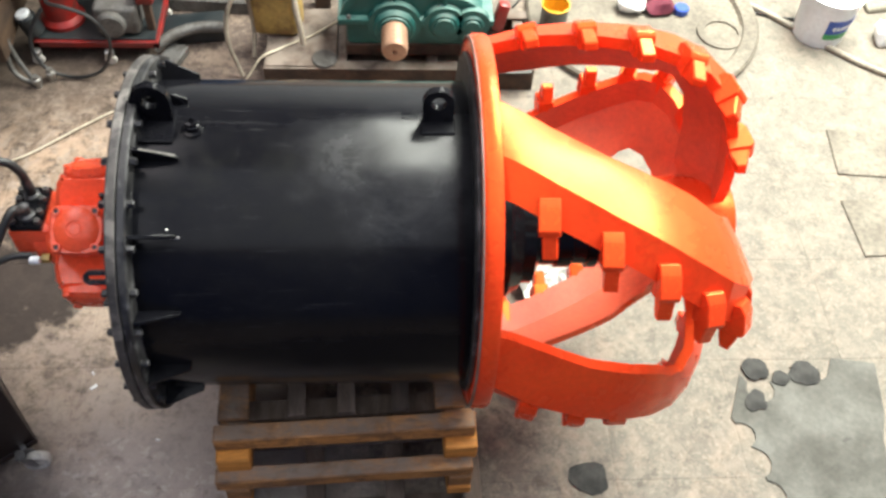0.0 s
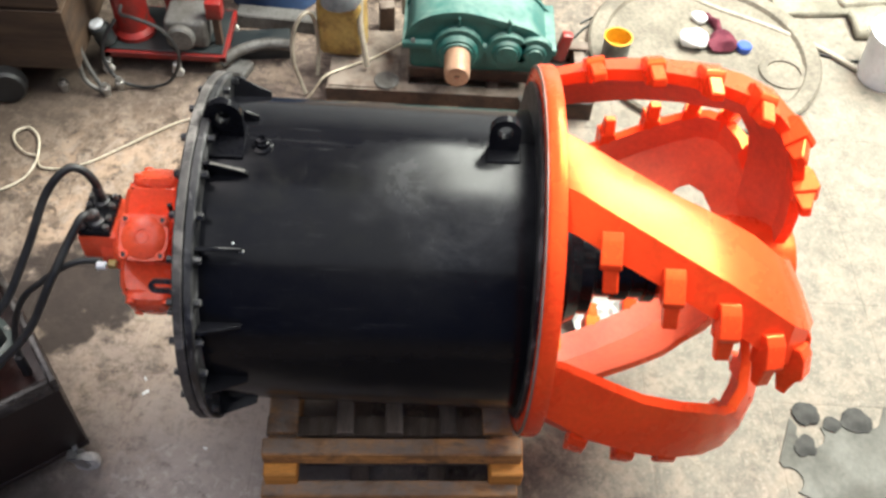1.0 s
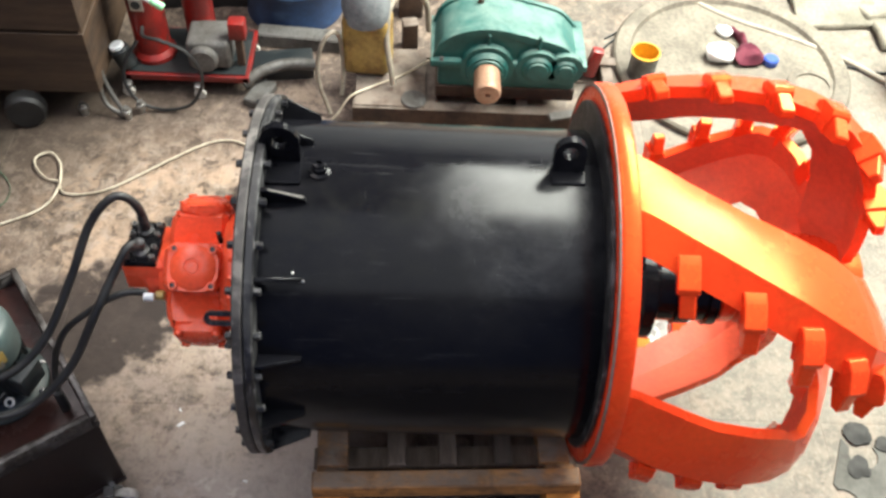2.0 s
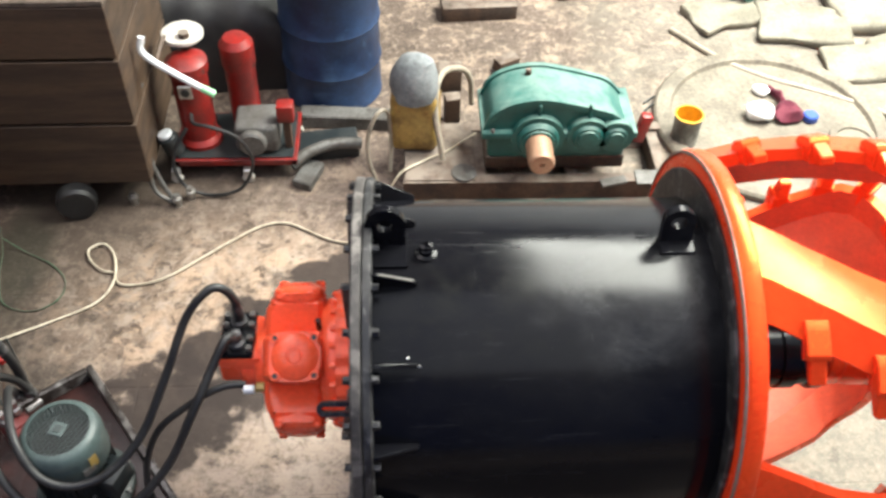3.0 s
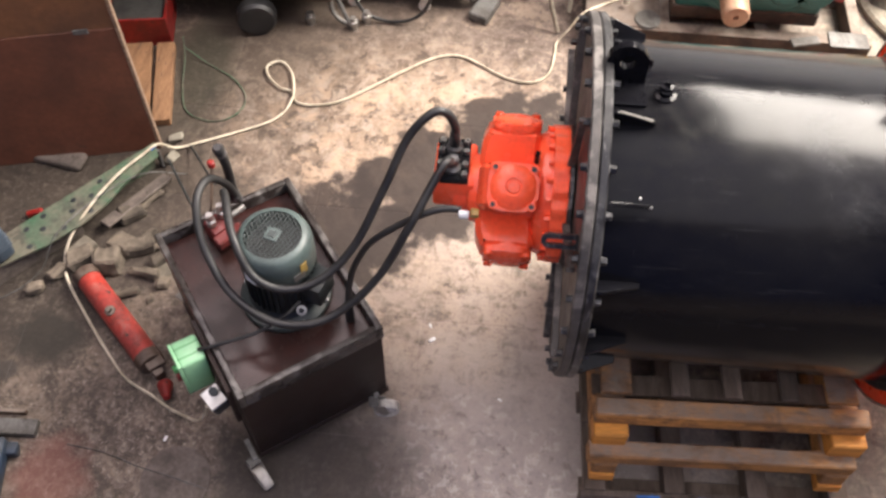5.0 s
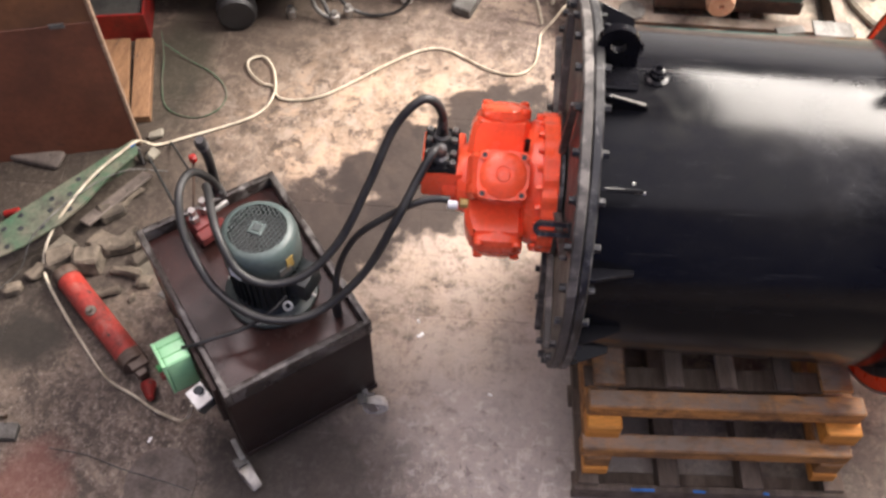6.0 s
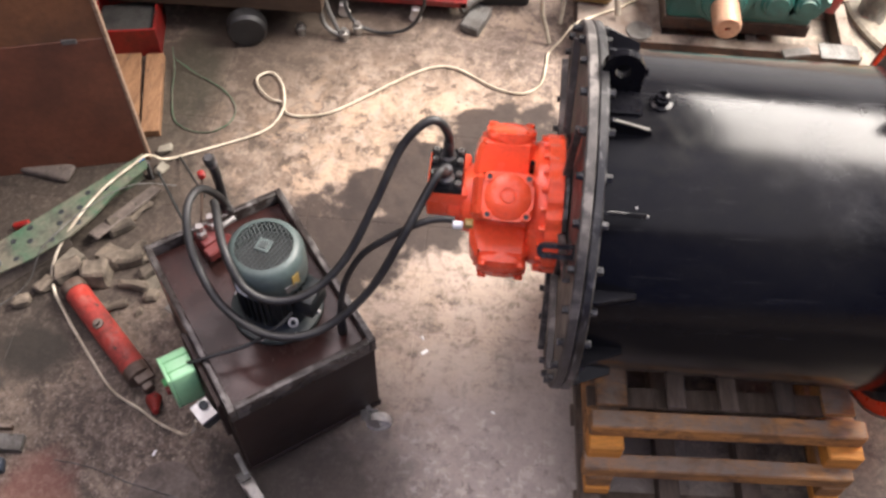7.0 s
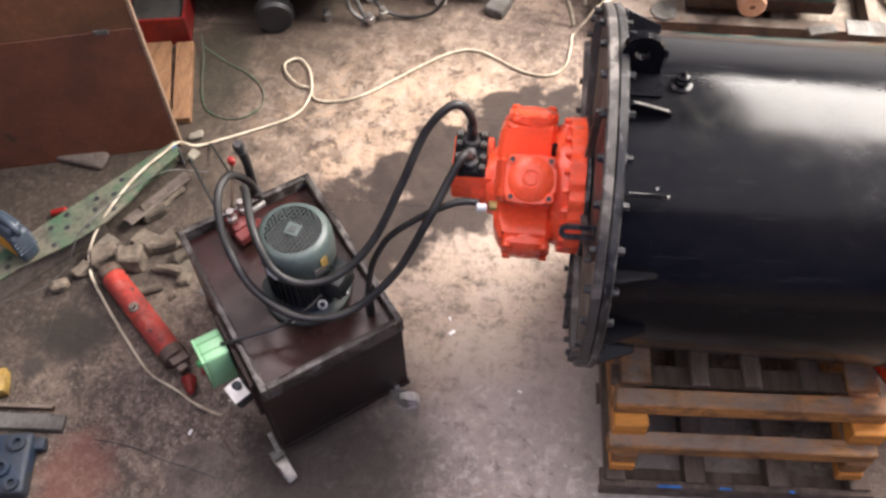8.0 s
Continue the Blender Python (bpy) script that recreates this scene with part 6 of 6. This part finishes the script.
hose("wire_loop", [(-2.72, 1.75, 0.06), (-2.68, 1.6, 0.02), (-2.65, 1.42, 0.008), (-2.58, 1.23, 0.008), (-2.42, 1.17, 0.008), (-2.3, 1.24, 0.008), (-2.28, 1.37, 0.008), (-2.38, 1.5, 0.008), (-2.55, 1.6, 0.012), (-2.7, 1.68, 0.05)], 0.0035, BEAMGREEN, "loop of thin dull green wire on the floor", "wire", 6, 7)


# ---- the bright end of the floor ----
def round_cover():
    t = thing("round_cover", pose(2.0, 2.66, 0), "large dusty pale round cover with a raised rim on the floor", "cover")
    part("disc", turned([(0, 0), (0.74, 0), (0.765, 0.012), (0.77, 0.04), (0.755, 0.056), (0.7, 0.06), (0.665, 0.052), (0.65, 0.024), (0.3, 0.018), (0, 0.018)], 72), COVER, t)
    part("inner_ring", turned([(0.11, 0.016), (0.16, 0.016), (0.16, 0.035), (0.14, 0.042), (0.11, 0.035)], 36, pose(0.5, -0.17, 0), True), COVER, t)
    c = thing("paint_can", pose(1.38, 2.5, 0.02), "spattered tin with wet yellow paint inside", "paint can")
    part("tin", turned([(0, 0), (0.085, 0), (0.088, 0.006), (0.086, 0.012), (0.086, 0.2), (0.09, 0.205), (0.09, 0.212), (0.083, 0.212), (0.083, 0.02), (0, 0.02)], 32), TIN, c)
    part("inside_coat", turned([(0.0825, 0.1), (0.0825, 0.208), (0.0815, 0.208), (0.0815, 0.1)], 32, None, True), YELLOW, c)
    part("paint", cy(0.082, 0.01, 32, pose(0, 0, 0.1)), YELLOW, c, "yellow paint")
    part("rim_paint", turned([(0.082, 0.211), (0.0915, 0.209), (0.0925, 0.218), (0.082, 0.219)], 32, None, True), YELLOW, c)
    for x, y, z, s, sd in ((1.93, 2.72, 0.07, 0.17, 1), (2.02, 2.98, 0.05, 0.1, 2)):
        bm = bmesh.new()
        bmesh.ops.create_icosphere(bm, subdivisions=3, radius=s / 2)
        for v in bm.verts:
            v.co.z *= 0.6
        o = part("plastic_bag", rough_up(bm, 0.03, 14, sd), WRAP, m=pose(x, y, z))
        tagged(o, "crumpled white plastic bag on the round cover", "plastic bag")
    bm = bmesh.new()
    bmesh.ops.create_icosphere(bm, subdivisions=3, radius=0.085)
    for v in bm.verts:
        v.co.x *= 1.2
        v.co.z *= 0.5
    o = part("cloth_rag", rough_up(bm, 0.035, 13), MAROON, m=pose(2.12, 2.72, 0.055))
    tagged(o, "crumpled maroon rag on the round cover", "rag")
    o = part("cloth_rag", rough_up(tube(bmesh.new(), [(2.1, 2.78, 0.05), (2.12, 2.9, 0.06), (2.06, 3.0, 0.05)], 0.028, 8, 6), 0.02, 15), MAROON)
    tagged(o, "twisted dark maroon rag end", "rag")
    o = part("bottle_cap", cy(0.05, 0.05, 20, pose(2.27, 2.7, 0.018), 0.008), LABELBLUE)
    tagged(o, "bright blue plastic lid on the round cover", "lid")
    for i, (pts, r) in enumerate((([(1.15, 2.75, 0.008), (1.22, 2.85, 0.008), (1.3, 2.92, 0.008)], 0.008), ([(1.55, 2.25, 0.03), (1.7, 2.36, 0.03), (1.82, 2.42, 0.03)], 0.007), ([(1.2, 2.9, 0.008), (1.3, 2.98, 0.008), (1.36, 2.98, 0.008)], 0.007))):
        o = part("steel_rod", tube(bmesh.new(), pts, r, 6, 4), EDARK, smooth=60)
        tagged(o, "short dark welding rod on the floor", "rod")


round_cover()
hose("pale_hose", [(1.55, 3.75, 0.02), (1.83, 3.38, 0.02), (2.1, 3.16, 0.02), (2.45, 2.98, 0.02), (2.76, 2.79, 0.02), (2.95, 2.62, 0.02), (3.16, 2.4, 0.02), (3.45, 2.15, 0.02), (3.8, 1.98, 0.02)], 0.02, HOSE, "pale dusty hose lying across the floor", "hose", 8, 8)
hose("thin_hose", [(2.76, 2.72, 0.01), (3.0, 2.66, 0.01), (3.3, 2.7, 0.01), (3.6, 2.85, 0.01), (3.9, 2.8, 0.01)], 0.01, RUBBER, "thin dark hose behind the white bucket", "hose", 6, 6)


def bucket():
    t = thing("bucket", pose(3.16, 2.53, 0, 0, 0, 0), "white plastic bucket with a blue and green label", "bucket")
    part("wall", turned([(0, 0), (0.155, 0), (0.16, 0.006), (0.186, 0.34), (0.195, 0.342), (0.197, 0.36), (0.184, 0.362), (0.157, 0.015), (0, 0.012)], 48), WHITE, t)
    for z0, z1, material, a in ((0.13, 0.24, LABELBLUE, 1.0), (0.085, 0.13, LABELGREEN, 0.9)):
        bm = bmesh.new()
        r0, r1 = 0.161 + 0.0765 * z0 + 0.0015, 0.161 + 0.0765 * z1 + 0.0015
        lathe(bm, [(r0, z0), (r1, z1), (r1 - 0.002, z1), (r0 - 0.002, z0)], 18, None, True, radians(255), a * 1.25)
        part("label", bm, material, t, "blue printed label" if material is LABELBLUE else "green printed label band")
    for k in range(6):
        a = radians(272 + 9 * k)
        m = pose(0.1755 * math.cos(a), 0.1755 * math.sin(a), 0.185, 0, 0, math.degrees(a))
        part("lettering_bar", bx((0.003, 0.018, 0.045), m, 0.001), WHITE, t)
    part("bail_handle", tube(bmesh.new(), [(-0.195, 0, 0.33), (-0.17, 0.12, 0.3), (0, 0.21, 0.28), (0.17, 0.12, 0.3), (0.195, 0, 0.33)], 0.004, 6, 6), STEEL, t)
    o = part("plastic_bag", rough_up(bx((0.2, 0.16, 0.12), pose(0, 0, 0.06), 0.04, 3), 0.03, 12), WRAP, m=pose(3.62, 2.46, 0))
    tagged(o, "crumpled white plastic bag beside the bucket", "plastic bag")


bucket()


def ragged(r, seed):
    """A flat blank with a torn round edge."""
    rng = random.Random(int(seed * 1000))
    w = [rng.uniform(0.72, 1.15) for _ in range(9)]
    pts = []
    for k in range(36):
        u = k / 4
        i = int(u)
        rr = r * (w[i] + (w[(i + 1) % 9] - w[i]) * (u - i)) * rng.uniform(0.96, 1.04)
        pts.append((rr * math.cos(k * math.pi / 18), rr * math.sin(k * math.pi / 18)))
    return prism(bmesh.new(), pts, 0.005)


def cut_plates():
    """Flat sheet with round bites burnt out of its edge."""
    t = thing("steel_sheet", pose(2.3, -0.35, 0, 0, 0, -4), "thin grey steel sheet with scalloped cut-outs on the floor", "steel sheet")
    pts = []

    def bite(cx, cy_, r, a0, a1, n=7):
        for k in range(n + 1):
            a = radians(a0 + (a1 - a0) * k / n)
            pts.append((cx + r * math.cos(a), cy_ + r * math.sin(a)))

    pts += [(-0.36, 0.06), (-0.28, 0.3)]
    bite(-0.19, 0.22, 0.07, 150, 400)
    pts += [(0.0, 0.3)]
    bite(0.1, 0.36, 0.075, 190, 350)
    pts += [(0.2, 0.42), (0.42, 0.4), (0.4, 0.12), (0.36, -0.02), (0.34, -0.3), (0.3, -0.55), (-0.1, -0.6), (-0.2, -0.45)]
    bite(-0.24, -0.33, 0.075, -60, 90)
    bite(-0.28, -0.17, 0.075, -60, 80)
    bite(-0.32, -0.03, 0.065, -60, 110)
    part("sheet", prism(bmesh.new(), pts, 0.008), PLATE, t, smooth=0)
    for x, y, r in ((2.13, 0.0, 0.07), (2.37, -0.03, 0.085), (2.085, -0.18, 0.06), (2.24, -0.06, 0.05), (1.22, -0.55, 0.09)):
        o = part("round_blank", ragged(r, x), DULL_DARK, m=pose(x, y, 0.009 if x > 2 else 0.001))
        tagged(o, "dark round offcut of sheet steel", "steel blank")
    bm = bmesh.new()
    bmesh.ops.create_grid(bm, x_segments=16, y_segments=14, size=0.5)
    for v in bm.verts:
        n = noise.noise_vector(v.co * 7.0)
        v.co = Vector((v.co.x * 0.5 + 0.03 * n.x, v.co.y * 0.34 + 0.03 * n.y, 0.045 + 0.06 * abs(n.z)))
    bmesh.ops.solidify(bm, geom=bm.faces[:], thickness=0.002)
    o = part("plastic_sheet", bm, FILM, smooth=0, m=pose(1.25, 0.5, 0, 0, 0, 30))
    tagged(o, "crumpled clear plastic sheet on the floor under the crown", "plastic sheet")
    o = part("pale_board", bx((0.5, 0.36, 0.012), pose(3.2, 1.44, 0.006, 0, 0, -5), 0.004), COVER)
    tagged(o, "pale dusty board lying flat on the floor", "board")
    o = part("pale_board", bx((0.6, 0.4, 0.012), pose(3.2, 0.9, 0.006, 0, 0, 3), 0.004), COVER)
    tagged(o, "pale dusty board lying flat on the floor", "board")


cut_plates()


def sacks():
    rng = random.Random(5)
    for x, y, sx, sy, sz, a in ((2.85, 3.3, 0.5, 0.35, 0.12, 5), (3.35, 3.05, 0.5, 0.32, 0.12, -8), (3.3, 3.45, 0.55, 0.4, 0.14, 12), (2.55, 3.75, 0.6, 0.4, 0.16, -10), (3.2, 3.95, 0.7, 0.45, 0.2, 4), (2.0, 3.95, 0.5, 0.35, 0.12, 20), (3.9, 3.4, 0.5, 0.4, 0.14, 0), (3.9, 2.95, 0.6, 0.3, 0.1, 8)):
        sz *= 0.5
        bm = bx((sx * 1.12, sy * 1.12, sz), pose(0, 0, sz / 2), sz * 0.4, 3)
        bmesh.ops.subdivide_edges(bm, edges=bm.edges[:], cuts=2, use_grid_fill=True)
        rough_up(bm, 0.05, 5, rng.uniform(0, 9))
        for v in bm.verts:
            v.co.z = max(v.co.z, 0.002)
        o = part("cement_sack", bm, SACK, smooth=60, m=pose(x, y, 0, 0, 0, a))
        tagged(o, "pale dusty folded sack lying on the floor", "sack", "sacks at the back wall")
    t = thing("motor_casing", pose(2.2, 4.25, 0, 0, 0, 10), "small teal cast casing on the floor", "casing")
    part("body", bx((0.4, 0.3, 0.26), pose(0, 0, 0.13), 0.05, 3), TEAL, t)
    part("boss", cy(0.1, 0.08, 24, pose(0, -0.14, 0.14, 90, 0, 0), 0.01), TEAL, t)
    for x, y, sx, sy, sz, a in ((0.15, 4.0, 0.55, 0.22, 0.12, 4), (0.3, 3.3, 0.16, 0.1, 0.1, 30), (0.75, 3.1, 0.18, 0.14, 0.1, -20), (1.0, 4.3, 0.5, 0.2, 0.1, 12), (-0.1, 3.1, 0.16, 0.12, 0.18, 0), (-0.1, 2.75, 0.1, 0.09, 0.2, 10)):
        o = part("steel_scrap", rough_up(bx((sx, sy, sz), pose(0, 0, sz / 2), 0.01, 2), 0.008, 9, x), RUST, m=pose(x, y, 0, 0, 0, a))
        tagged(o, "rusty brown steel block on the floor", "steel scrap")


sacks()


# ---- scored slabs of the floor ----
def slabs(floor):
    step, gap = 0.62, 0.007
    first = None
    for i in range(-8, 8):
        for j in range(-5, 9):
            m = pose((i + 0.5) * step + 0.1, (j + 0.5) * step + 0.05, -0.006)
            if first is None:
                first = part("slab", bx((step - gap, step - gap, 0.012), None, 0.002), CONCRETE, floor, smooth=0, m=m)
            else:
                again(first, m, floor)


slabs(FLOOR)
